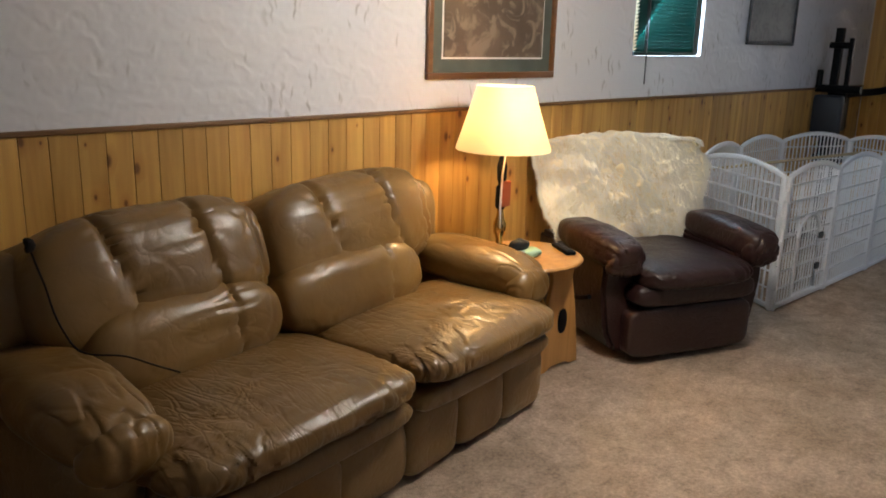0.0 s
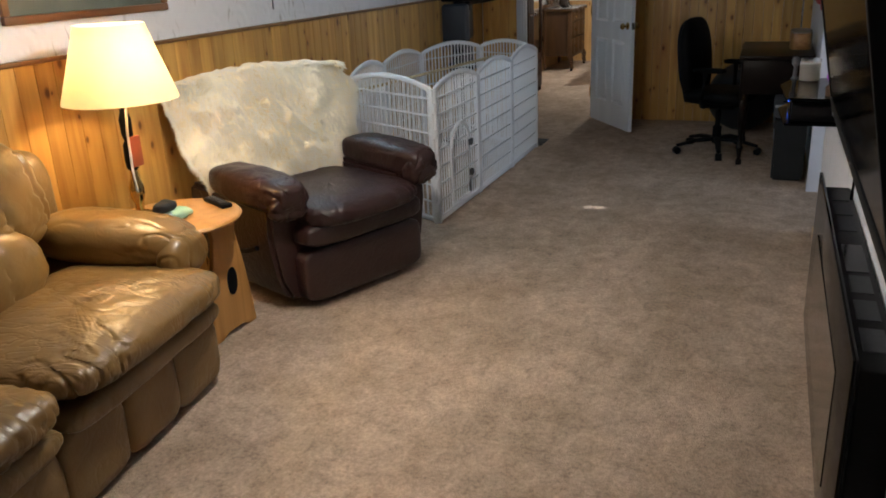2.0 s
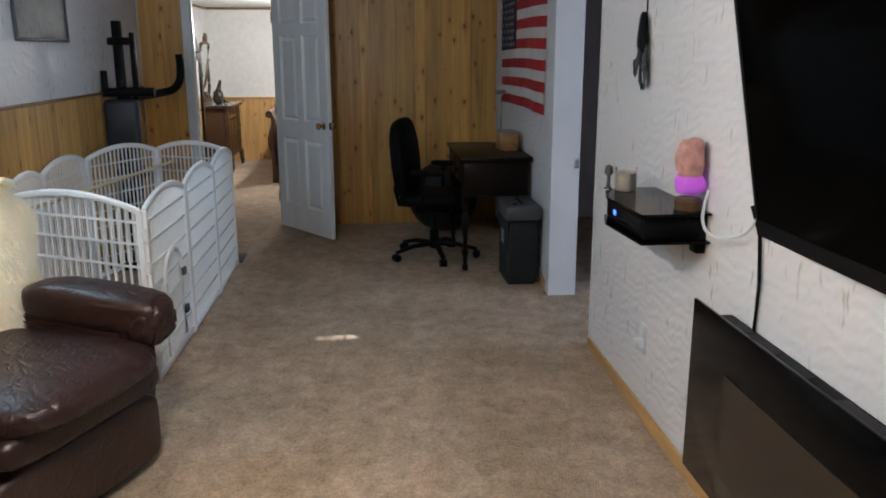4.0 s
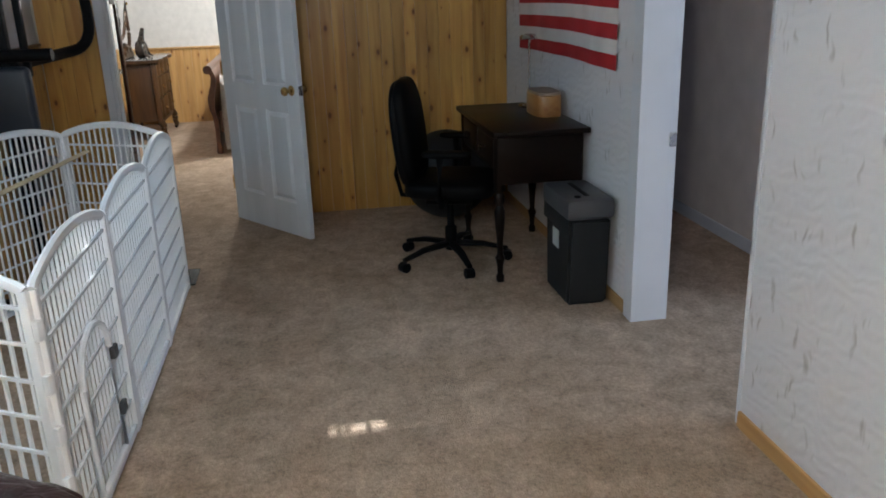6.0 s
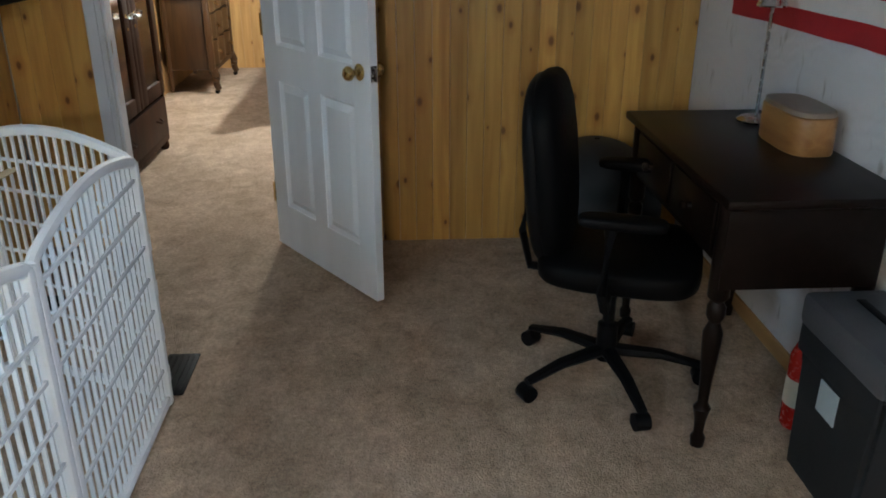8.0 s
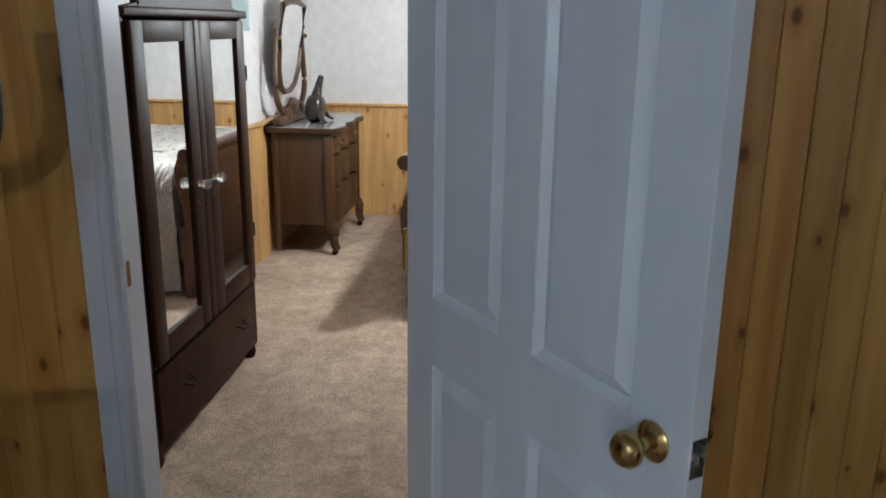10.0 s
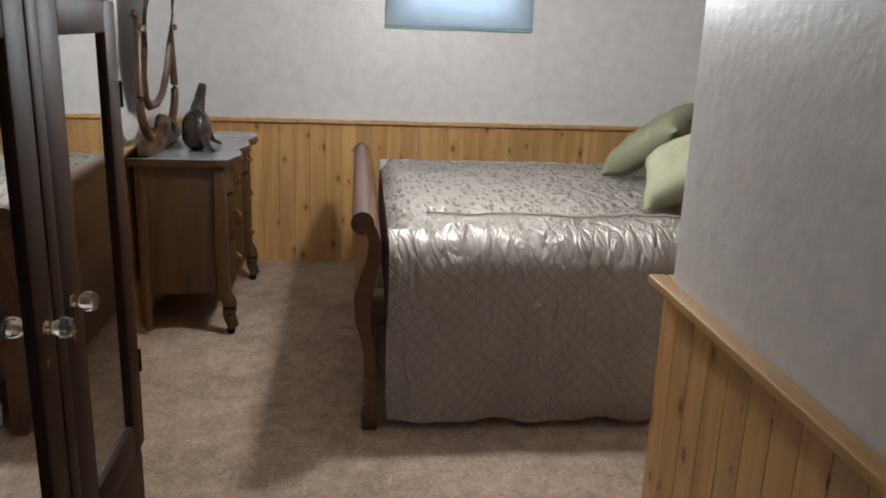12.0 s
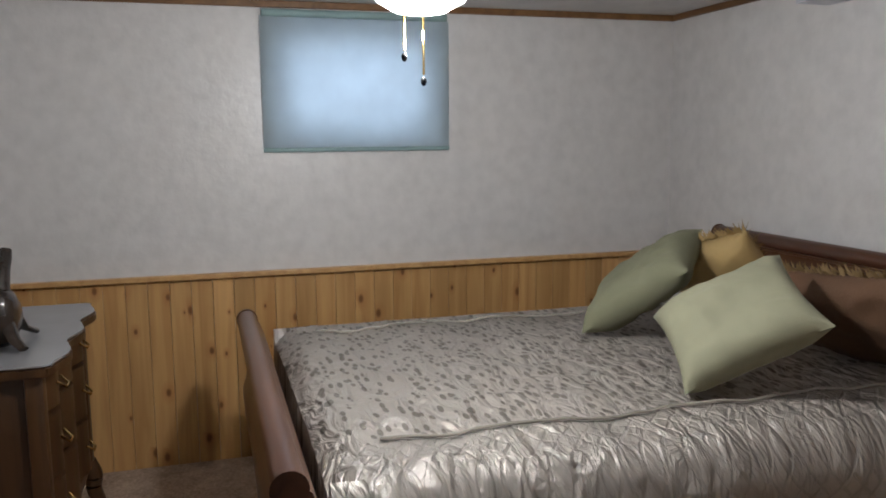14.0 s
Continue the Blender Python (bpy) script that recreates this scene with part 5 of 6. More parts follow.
part("foot", lathe([(0.045, 0), (0.047, 0.03), (0.038, 0.04)], 20), wood("lamp_foot_wood", (0.10, 0.05, 0.02), (0.05, 0.02, 0.01)), sl_)
part("glow", pad((0, 0, 0.085), (0.046, 0.044, 0.036), 0.6, 0.7, 24, 14, rough=0.008, freq=30), M_VIOLET, sl_, "violet lit lower crystal")
part("crystal", pad((0, 0, 0.165), (0.046, 0.043, 0.072), 0.75, 0.8, 28, 20, rough=0.010, freq=24), M_SALT, sl_, "pink salt crystal")
cd = thing("jar_candle", pose(4.03, 0.145, 0.975), "white candle in a clear glass jar", "candle")
part("wax", lathe([(0.034, 0.004), (0.036, 0.01), (0.036, 0.068), (0.030, 0.070)], 24), mat("cream_wax", (0.66, 0.62, 0.56), 0.5), cd)
part("jar", lathe([(0.038, 0.0), (0.040, 0.004), (0.040, 0.088), (0.038, 0.088), (0.038, 0.075)], 24), M_GLASS, cd)
cc = thing("chrome_ornament", pose(4.07, 0.20, 0.975), "small dark ornament beside the candle", "ornament")
part("stand", lathe([(0.018, 0), (0.008, 0.01), (0.007, 0.05), (0.017, 0.06), (0.014, 0.085), (0.004, 0.092)], 16), M_GREY2, cc)
dc = thing("feather_hanging", pose(4.28, 0.0, 0), "dark hanging ornament of feathers and beads", "ornament")
part("cord", tube([(0, 0.012, 1.95), (0, 0.014, 1.62)], 0.003), M_BLACK, dc)
part("body", pad((0, 0.025, 1.55), (0.03, 0.02, 0.085), 0.8, 0.8, 18, 14, rough=0.01, freq=22), M_BLACK, dc)
rnd = random.Random(8)
for i in range(11):
    a = rnd.uniform(-0.05, 0.05)
    z = rnd.uniform(1.36, 1.48)
    part("feather", pad((0, 0, 0), (0.013, 0.005, rnd.uniform(0.035, 0.06)), 0.9, 0.8, 10, 8, rough=0.006, freq=40, seed=i, m=pose(a, 0.02 + 0.002 * i, z, 0, rnd.uniform(-25, 25), 0)), M_GREY if i % 2 else M_GREY2, dc)
ol = thing("wall_outlet", pose(0, 0, 0), "white wall outlet with plugged cord", "outlet")
part("plate", box(4.10, 4.17, 0.0, 0.007, 0.28, 0.40, 0.003), M_WHITE, ol)
part("plug", box(4.115, 4.155, 0.007, 0.04, 0.30, 0.34, 0.005), M_WHITE, ol)


# ---- ceiling lights ----
M_BULB = mat("lit_frosted_glass", (0.9, 0.88, 0.84), 0.4, vary=0.02, bump=0, emit=(1.0, 0.95, 0.86), emit_strength=7.0)


def ceiling_light(x, y, top, z, label, chains=(0.10, 0.155)):
    f = thing("ceiling_light", pose(x, y, 0), label, "lamp", "ceiling lights")
    part("canopy", lathe([(0.075, top - 0.05), (0.08, top - 0.004)], 28), M_BRASS, f)
    part("stem", lathe([(0.014, z + 0.11), (0.014, top - 0.05)], 12), M_BRASS, f)
    part("collar", lathe([(0.05, z + 0.085), (0.06, z + 0.10), (0.05, z + 0.12), (0.015, z + 0.125)], 24), M_BRASS, f)
    part("glass_bowl", lathe([(0.02, z), (0.06, z + 0.006), (0.105, z + 0.03), (0.125, z + 0.065), (0.11, z + 0.085), (0.05, z + 0.088)], 36), M_BULB, f, "frosted glass bowl, lit")
    for dx, dy, ln in ((-0.012, 0.045, chains[0]), (0.0, -0.005, chains[1])):
        part("pull_chain", tube([(dx, dy, z + 0.02), (dx, dy, z - ln + 0.015)], 0.0028, 6), M_BRASS, f)
        part("chain_end", pad((dx, dy, z - ln), (0.0075, 0.0075, 0.011), 1, 1, 12, 8), M_BLACK, f)
    return f


ceiling_light(10.94, 1.87, BCEIL, 1.765, "frosted glass ceiling light with two pull chains")
ceiling_light(2.61, 1.62, CEIL, 1.81, "frosted glass ceiling light over the sitting area", (0.05, 0.115))


# ---- bedroom: bed ----
def spread_material():
    """Shiny taupe satin: small dark leaves on top, quilted diamonds in the relief with groove shade tinted in, crumpled
    all over.
    """
    m = mat("satin_bedspread", (0.67, 0.62, 0.565), 0.37, 0.36, vary=0.08, scale=3, bump=0.0, second=(0.60, 0.55, 0.50), spec=0.8)
    n, l = m.node_tree.nodes, m.node_tree.links
    bs = n["Principled BSDF"]
    src = bs.inputs["Base Color"].links[0].from_socket
    tex, sep = n.new("ShaderNodeTexCoord"), n.new("ShaderNodeSeparateXYZ")
    l.new(tex.outputs["Object"], sep.inputs[0])
    leaves = []
    for ang, shift in ((28, 0.0), (-38, 3.7), (80, 8.3)):
        mp, v, r = n.new("ShaderNodeMapping"), n.new("ShaderNodeTexVoronoi"), n.new("ShaderNodeMapRange")
        mp.inputs["Scale"].default_value, mp.inputs["Rotation"].default_value, mp.inputs["Location"].default_value = (13, 31, 0.01), (0, 0, radians(ang)), (shift, shift, 0)
        l.new(tex.outputs["Object"], mp.inputs[0])
        l.new(mp.outputs[0], v.inputs[0])
        v.inputs["Scale"].default_value = 1.0
        r.inputs[1].default_value, r.inputs[2].default_value, r.inputs[3].default_value, r.inputs[4].default_value = 0.22, 0.28, 0.95, 0.0
        l.new(v.outputs["Distance"], r.inputs[0])
        leaves.append(r.outputs[0])
    r = leaves[0].node
    for other in leaves[1:]:
        most = n.new("ShaderNodeMath")
        most.operation = "MAXIMUM"
        l.new(r.outputs[0], most.inputs[0])
        l.new(other, most.inputs[1])
        r = most
    inside = n.new("ShaderNodeMath")
    inside.operation, inside.inputs[1].default_value = "GREATER_THAN", 10.83
    l.new(sep.outputs[0], inside.inputs[0])
    mul = n.new("ShaderNodeMath")
    mul.operation = "MULTIPLY"
    l.new(r.outputs[0], mul.inputs[0])
    l.new(inside.outputs[0], mul.inputs[1])
    mx = n.new("ShaderNodeMix")
    mx.data_type = "RGBA"
    mx.inputs[7].default_value = (0.27, 0.235, 0.195, 1)
    l.new(mul.outputs[0], mx.inputs[0])
    l.new(src, mx.inputs[6])
    l.new(mx.outputs[2], bs.inputs["Base Color"])
    crumple, mp2 = n.new("ShaderNodeTexNoise"), n.new("ShaderNodeMapping")
    mp2.inputs["Scale"].default_value, mp2.inputs["Rotation"].default_value = (1.0, 2.2, 0.7), (0, 0, radians(-35))
    crumple.inputs["Scale"].default_value, crumple.inputs["Detail"].default_value, crumple.inputs["Distortion"].default_value = 7.0, 5, 1.0
    l.new(tex.outputs["Object"], mp2.inputs[0])
    l.new(mp2.outputs[0], crumple.inputs[0])
    along, flat_ = n.new("ShaderNodeMath"), n.new("ShaderNodeCombineXYZ")
    along.operation = "SUBTRACT"
    l.new(sep.outputs[0], along.inputs[0])
    l.new(sep.outputs[2], along.inputs[1])
    l.new(along.outputs[0], flat_.inputs[0])
    l.new(sep.outputs[1], flat_.inputs[1])
    waves = []
    for ang in (45, -45):
        w_, mw = n.new("ShaderNodeTexWave"), n.new("ShaderNodeMapping")
        mw.inputs["Rotation"].default_value = (0, 0, radians(ang))
        w_.inputs["Scale"].default_value, w_.inputs["Distortion"].default_value = 7.5, 0.35
        l.new(flat_.outputs[0], mw.inputs[0])
        l.new(mw.outputs[0], w_.inputs[0])
        waves.append(w_.outputs["Fac"])
    mn, ad = n.new("ShaderNodeMath"), n.new("ShaderNodeMath")
    mn.operation, ad.operation = "MAXIMUM", "MULTIPLY_ADD"
    l.new(waves[0], mn.inputs[0])
    l.new(waves[1], mn.inputs[1])
    line, edge, quilt, tone = n.new("ShaderNodeMapRange"), n.new("ShaderNodeMath"), n.new("ShaderNodeMath"), n.new("ShaderNodeMix")
    line.inputs[1].default_value, line.inputs[2].default_value = 0.86, 0.98
    edge.operation, edge.inputs[1].default_value, quilt.operation = "LESS_THAN", 10.83, "MULTIPLY"
    l.new(sep.outputs[0], edge.inputs[0])
    l.new(mn.outputs[0], line.inputs[0])
    l.new(line.outputs[0], quilt.inputs[0])
    l.new(edge.outputs[0], quilt.inputs[1])
    # darker tint along the quilting lines paints in the shade of their grooves
    tone.data_type = "RGBA"
    tone.inputs[7].default_value = (0.34, 0.30, 0.26, 1)
    fade = n.new("ShaderNodeMath")
    fade.operation, fade.inputs[1].default_value = "MULTIPLY", 0.20
    l.new(quilt.outputs[0], fade.inputs[0])
    l.new(fade.outputs[0], tone.inputs[0])
    l.new(mx.outputs[2], tone.inputs[6])
    l.new(tone.outputs[2], bs.inputs["Base Color"])
    l.new(quilt.outputs[0], ad.inputs[0])
    ad.inputs[1].default_value = -0.05
    l.new(crumple.outputs[0], ad.inputs[2])
    bp = n.new("ShaderNodeBump")
    bp.inputs["Strength"].default_value, bp.inputs["Distance"].default_value = 0.95, 0.042
    l.new(ad.outputs[0], bp.inputs["Height"])
    l.new(bp.outputs[0], bs.inputs["Normal"])
    return m


M_SPREAD = spread_material()
bed = thing("sleigh_bed", pose(0, 0, 0), "dark wooden sleigh bed with scrolled foot and headboard", "bed")
BX0, BX1 = 10.60, 12.10


def scroll(z_top, thick, lean):
    """Side outline of a sleigh board as (y, z)."""
    n = 14
    inner, outer = [], []
    for i in range(n + 1):
        t = i / n
        y = lean * (0.9 * math.sin(t * math.pi * 1.05 + 0.35) - 0.3)
        z = 0.06 + (z_top - 0.12) * t
        w_ = thick * (0.8 + 0.2 * math.sin(t * math.pi * 2.0 - 0.6))
        inner.append((y - w_ / 2, z))
        outer.append((y + w_ / 2, z))
    return inner + outer[::-1]


def sleigh(name, y, z_top, flip, lean):
    out_ = [(flip * a, z) for a, z in scroll(z_top, 0.05, lean)]
    own = prism(out_, BX0 - 0.03, BX1 + 0.03, 0.006)
    bmesh.ops.transform(own, matrix=Matrix(((0, 1, 0, 0), (1, 0, 0, y - flip * 0.055), (0, 0, 1, 0), (0, 0, 0, 1))), verts=own.verts)
    p = part(name, own, M_MAHOG, bed)
    e = out_[14][0]
    roll_ = part("top_roll", tube([(BX0 - 0.035, y + e + flip * 0.015, z_top - 0.045), (BX1 + 0.035, y + e + flip * 0.015, z_top - 0.045)], 0.034, 20), M_MAHOG, p)
    for x in (BX0 - 0.04, BX1 + 0.035):
        part("end_disc", tube([(x, y + e + flip * 0.015, z_top - 0.045), (x + 0.006, y + e + flip * 0.015, z_top - 0.045)], 0.040, 20), M_MAHOG, p)
    for x in (BX0 + 0.02, BX1 - 0.02):
        part("foot", box(x - 0.035, x + 0.035, y - flip * 0.05 - 0.03, y - flip * 0.05 + 0.03, 0.0, 0.08, 0.01), M_MAHOG, p)



def footboard(y, z_top):
    """S-curved board that sweeps out into a rolled top."""
    stops = ((0.06, -0.032), (0.30, -0.030), (0.36, -0.020), (0.43, -0.004), (0.52, -0.004), (0.59, -0.020), (0.66, -0.040), (0.72, -0.044), (0.77, -0.030), (z_top - 0.040, -0.004))
    inner, outer = [], []
    n = 40
    for k in range(n + 1):
        z = 0.06 + (z_top - 0.10) * k / n
        dy = 0.0
        for (za, da), (zb, db) in zip(stops, stops[1:]):
            if za <= z <= zb + 1e-6:
                f = (z - za) / (zb - za)
                f = f * f * (3 - 2 * f)
                dy = da + (db - da) * f
        th_ = 0.021 if z < 0.33 else 0.021 + 0.010 * math.sin((z - 0.33) / 0.42 * math.pi) ** 2 if z < 0.75 else 0.021
        inner.append((dy - th_, z))
        outer.append((dy + th_, z))
    own = prism(inner + outer[::-1], BX0 - 0.03, BX1 + 0.03)
    bmesh.ops.transform(own, matrix=Matrix(((0, 1, 0, 0), (1, 0, 0, y), (0, 0, 1, 0), (0, 0, 0, 1))), verts=own.verts)
    p = part("footboard", own, M_MAHOG, bed)
    part("top_roll", tube([(BX0 - 0.035, y, z_top - 0.042), (BX1 + 0.035, y, z_top - 0.042)], 0.036, 20), M_MAHOG, p)
    for x in (BX0 - 0.04, BX1 + 0.035):
        part("end_disc", tube([(x, y, z_top - 0.042), (x + 0.006, y, z_top - 0.042)], 0.040, 20), M_MAHOG, p)
    for x in (BX0 + 0.02, BX1 - 0.02):
        part("foot", box(x - 0.035, x + 0.035, y - 0.062, y - 0.002, 0.0, 0.075, 0.01), M_MAHOG, p)


footboard(2.25, 0.835)
sleigh("headboard", 0.135, 1.085, -1, 0.06)
part("side_rail", box(BX0 + 0.02, BX0 + 0.05, 0.2, 2.19, 0.2, 0.40, 0.006), M_MAHOG, bed)
part("side_rail", box(BX1 - 0.05, BX1 - 0.02, 0.2, 2.19, 0.2, 0.40, 0.006), M_MAHOG, bed)
mt = thing("mattress", pose(0, 0, 0), "mattress under the satin bedspread", "mattress")
part("core", box(BX0 + 0.055, BX1 - 0.055, 0.24, 2.12, 0.30, 0.70, 0.05), M_WHITECLOTH, mt)


def bedspread():
    f = thing("bedspread", pose(0, 0, 0), "taupe satin bedspread with leaf pattern and corded edge", "bedspread")
    own = bmesh.new()
    nu, nv = 150, 110

    def surf(u, v):
        """u: from the near floor, over the top, to the far floor; v: head to foot."""
        y = 0.24 + 1.915 * v
        drop, wid = 0.70, BX1 - BX0
        s = u * (2 * drop + wid)
        r = 0.17
        q_ = min(max((s - drop) / r, -1), 1) * 0.5 + 0.5
        if s < drop - r:
            k = 1 - s / drop
            x, z = BX0 - 0.008 - 0.004 * k - (0.016 * math.sin(y * 17) + 0.011 * math.sin(y * 31 + 1)) * k ** 1.3, 0.035 + (s / drop) * 0.732
        elif s < drop + r:
            th_ = q_ * math.pi / 2
            x, z = BX0 - 0.012 + r * (1 - math.cos(th_)), 0.590 + 0.170 * math.sin(th_)
            k = 0.12 * (1 - q_)
            x -= (0.022 * math.sin(y * 17) + 0.015 * math.sin(y * 31 + 1)) * k
        elif s > drop + wid:
            k = (s - drop - wid) / drop
            x, z = BX1 + 0.005 + 0.03 * k + 0.018 * math.sin(y * 17) * k, 0.76 - 0.72 * k
        else:
            x = BX0 + (s - drop)
            e = min(x - BX0, BX1 - x)
            z = 0.76 + 0.016 * min(1, max(0, e - 0.08) / 0.4)
        q = Vector((x, y, 0))
        wr = noise.noise(Vector((x * 3 + y * 5, y * 2.2 - x * 4, 1.7)))
        fine = abs(noise.noise(Vector((x * 9 + y * 6, (y - x) * 5, 3.1))))
        if drop + r * 0.5 <= s <= drop + wid:
            z += 0.010 * wr - 0.018 * fine
            if v > 0.95:
                z -= 0.05 * ((v - 0.95) / 0.05) ** 2
        else:
            x += 0.008 * wr
        return Vector((x, y, z))
    g = [[own.verts.new(surf(i / nu, j / nv)) for i in range(nu + 1)] for j in range(nv + 1)]
    for j in range(nv):
        for i in range(nu):
            own.faces.new((g[j][i], g[j][i + 1], g[j + 1][i + 1], g[j + 1][i]))
    end = g[nv]
    low = [own.verts.new(Vector((v.co.x, 2.162, max(0.12, min(v.co.z, 0.745) - 0.28)))) for v in end]
    for i in range(nu):
        own.faces.new((end[i], end[i + 1], low[i + 1], low[i]))
    bmesh.ops.solidify(own, geom=own.faces[:], thickness=0.006)
    part("cover", own, M_SPREAD, f)
    for xx in (BX0 + 0.225, BX1 - 0.12):
        pts = [surf((0.70 + xx - BX0 + 0.012 * math.sin(k * 0.7)) / 2.9, k / 40) + Vector((0, 0, 0.008)) for k in range(0, 38)]
        part("corded_edge", tube(pts, 0.0045, 8), mat("cord", (0.34, 0.31, 0.26), 0.6, bump=0.5, bump_scale=200), f, "twisted cord trim")


bedspread()


def cushion(name, c, half, rot, material, label, fringe=None):
    p = thing(name, Matrix.Translation(c) @ pose(0, 0, 0, *rot), label, "cushion", "bed cushions")
    own = bmesh.new()
    n = 44
    for s in (1, -1):
        g = []
        for j in range(n + 1):
            row = []
            for i in range(n + 1):
                u, v = 2 * i / n - 1, 2 * j / n - 1
                x, z = u * half[0] * (1 - 0.09 * (1 - v * v) * abs(u) ** 3) * 1.0, v * half[1] * (1 - 0.09 * (1 - u * u) * abs(v) ** 3)
                th = half[2] * ((1 - u ** 4) * (1 - v ** 4)) ** 0.55
                th += (0.012 * noise.noise(Vector((x * 7 + c[0] * 9, z * 7, s))) + 0.008 * noise.noise(Vector((x * 19 + c[0] * 9, z * 15, s))) - 0.012 * abs(noise.noise(Vector((x * 11 + z * 6, z * 11 - x * 5, s + c[1])))) ) * (1 - max(abs(u), abs(v)) ** 6)
                row.append(own.verts.new((x, s * th, z)))
            g.append(row)
        for j in range(n):
            for i in range(n):
                q = (g[j][i], g[j][i + 1], g[j + 1][i + 1], g[j + 1][i])
                own.faces.new(q if s < 0 else q[::-1])
    bmesh.ops.remove_doubles(own, verts=own.verts, dist=0.0005)
    part("cover", own, material, p)
    if fringe:
        rr = random.Random(3)
        verts, faces = [], []
        for k in range(520):
            t = k / 130
            e = int(t)
            a = 2 * (t - e) - 1
            x, z = ((a, -1), (1, a), (-a, 1), (-1, -a))[e % 4]
            o = Vector((x * half[0] * 0.97, rr.uniform(-0.006, 0.006), z * half[1] * 0.97))
            d = Vector((x if abs(x) == 1 else rr.uniform(-0.5, 0.5), rr.uniform(-0.7, 0.7), z if abs(z) == 1 else rr.uniform(-0.5, 0.5))).normalized() * rr.uniform(0.025, 0.045)
            s_ = Vector((0, 0.003, 0.003)) if abs(x) == 1 else Vector((0.003, 0.003, 0))
            b0 = len(verts)
            verts += [o - s_, o + s_, o + d]
            faces.append((b0, b0 + 1, b0 + 2))
        me = bpy.data.meshes.new("fringe")
        me.from_pydata(verts, [], faces)
        me.materials.append(fringe)
        o = new("fringe", me)
        o.parent = p
    return p


M_SAGE = mat("sage_cloth", (0.171, 0.170, 0.104), 0.85, vary=0.07, bump=0.35, bump_scale=220)
M_PISTACHIO = mat("pistachio_cloth", (0.262, 0.255, 0.168), 0.85, vary=0.07, bump=0.35, bump_scale=220)
M_GOLD = mat("gold_cloth", (0.42, 0.29, 0.115), 0.7, vary=0.15, bump=0.6, bump_scale=40)
M_COCOA = mat("cocoa_cloth", (0.115, 0.058, 0.028), 0.8, vary=0.12, bump=0.4, bump_scale=120)
cushion("sage_cushion", (11.576, 0.883, 0.960), (0.22, 0.22, 0.08), (-75.5, -34.9, 221.7), M_SAGE, "plain sage green cushion leaning on others")
cushion("gold_cushion", (11.58, 0.55, 0.950), (0.21, 0.19, 0.075), (-38, 16, 20), M_GOLD, "gold cushion with ruffled fringe", M_GOLD)
cushion("pistachio_cushion", (10.982, 0.933, 0.945), (0.212, 0.212, 0.08), (-70, -29.1, -118.3), M_PISTACHIO, "plain pale green cushion in front of others")
cushion("cocoa_cushion", (11.02, 0.46, 0.915), (0.34, 0.17, 0.08), (-34, 6, -4), M_COCOA, "dark brown cushion with shaggy tan fringe", mat("tan_fringe", (0.26, 0.175, 0.075), 0.8, bump=0.2))


# ---- bedroom: dresser, mirror, statue ----
ds = thing("dresser", pose(0, 0, 0), "antique walnut serpentine front dresser with glass top", "dresser")
DX0, DX1, DY_F, DY_B, DT = 11.53, 12.42, 2.87, 3.255, 0.84
own = box(DX0 + 0.02, DX1 - 0.02, DY_F + 0.02, DY_B, 0.20, 0.80, 0.006)
part("carcass", own, M_WALNUT, ds)
serp = [(DX0 - 0.02, DY_B + 0.015), (DX0 - 0.02, DY_F - 0.03)] + [(DX0 + (DX1 - DX0) * i / 24, DY_F - 0.045 - 0.03 * math.sin(math.pi * 3 * i / 24) ** 2) for i in range(25)] + [(DX1 + 0.02, DY_F - 0.03), (DX1 + 0.02, DY_B + 0.015)]
part("top", slab([(x, y) for x, y in serp], 0.80, 0.833, 0.006), M_WALNUT, ds)
# opaque grey stands in for the room's reflection in the clear glass
part("glass_plate", slab([(x, y + 0.004) for x, y in serp], 0.8335, 0.8385, 0.0), mat("glass_reflection_grey", (0.28, 0.28, 0.29), 0.12, vary=0.05, bump=0), ds, "glass plate with its pale reflection painted grey")
for r, (a, b_) in enumerate(((0.66, 0.785), (0.445, 0.645), (0.225, 0.43))):
    so_ = [(DX0 + 0.05 + (DX1 - DX0 - 0.10) * i / 24, DY_F + 0.01 - 0.035 * math.sin(math.pi * 3 * i / 24) ** 2) for i in range(25)]
    dr = part("drawer", slab(so_ + [(DX1 - 0.05, DY_F + 0.04), (DX0 + 0.05, DY_F + 0.04)], a, b_, 0.004), M_WALNUT, ds)
    for xx in (DX0 + 0.20, DX1 - 0.20):
        part("pull", tube([(xx - 0.035, DY_F - 0.02, (a + b_) / 2 + 0.015), (xx - 0.02, DY_F - 0.045, (a + b_) / 2 - 0.008), (xx + 0.02, DY_F - 0.045, (a + b_) / 2 - 0.008), (xx + 0.035, DY_F - 0.02, (a + b_) / 2 + 0.015)], 0.004), M_BRASS, dr)
part("skirt", box(DX0 + 0.03, DX1 - 0.03, DY_F + 0.0, DY_F + 0.02, 0.175, 0.222, 0.004), M_WALNUT, ds)
for x in (DX0 + 0.03, DX1 - 0.03):
    part("corner_post", box(x - 0.026, x + 0.026, DY_F - 0.012, DY_F + 0.04, 0.17, 0.80, 0.008), M_WALNUT, ds)
    part("front_leg", tube(smooth_path([(x, DY_F + 0.012, 0.20), (x, DY_F - 0.010, 0.15), (x, DY_F - 0.006, 0.10), (x, DY_F - 0.016, 0.06), (x, DY_F - 0.028, 0.035)]), 0.036, 12, taper=(1.0, 0.7)), M_WALNUT, ds)
    part("back_leg", tube([(x, DY_B - 0.03, 0.8), (x, DY_B - 0.02, 0.02)], 0.026, 8, taper=(1, 0.7)), M_WALNUT, ds)
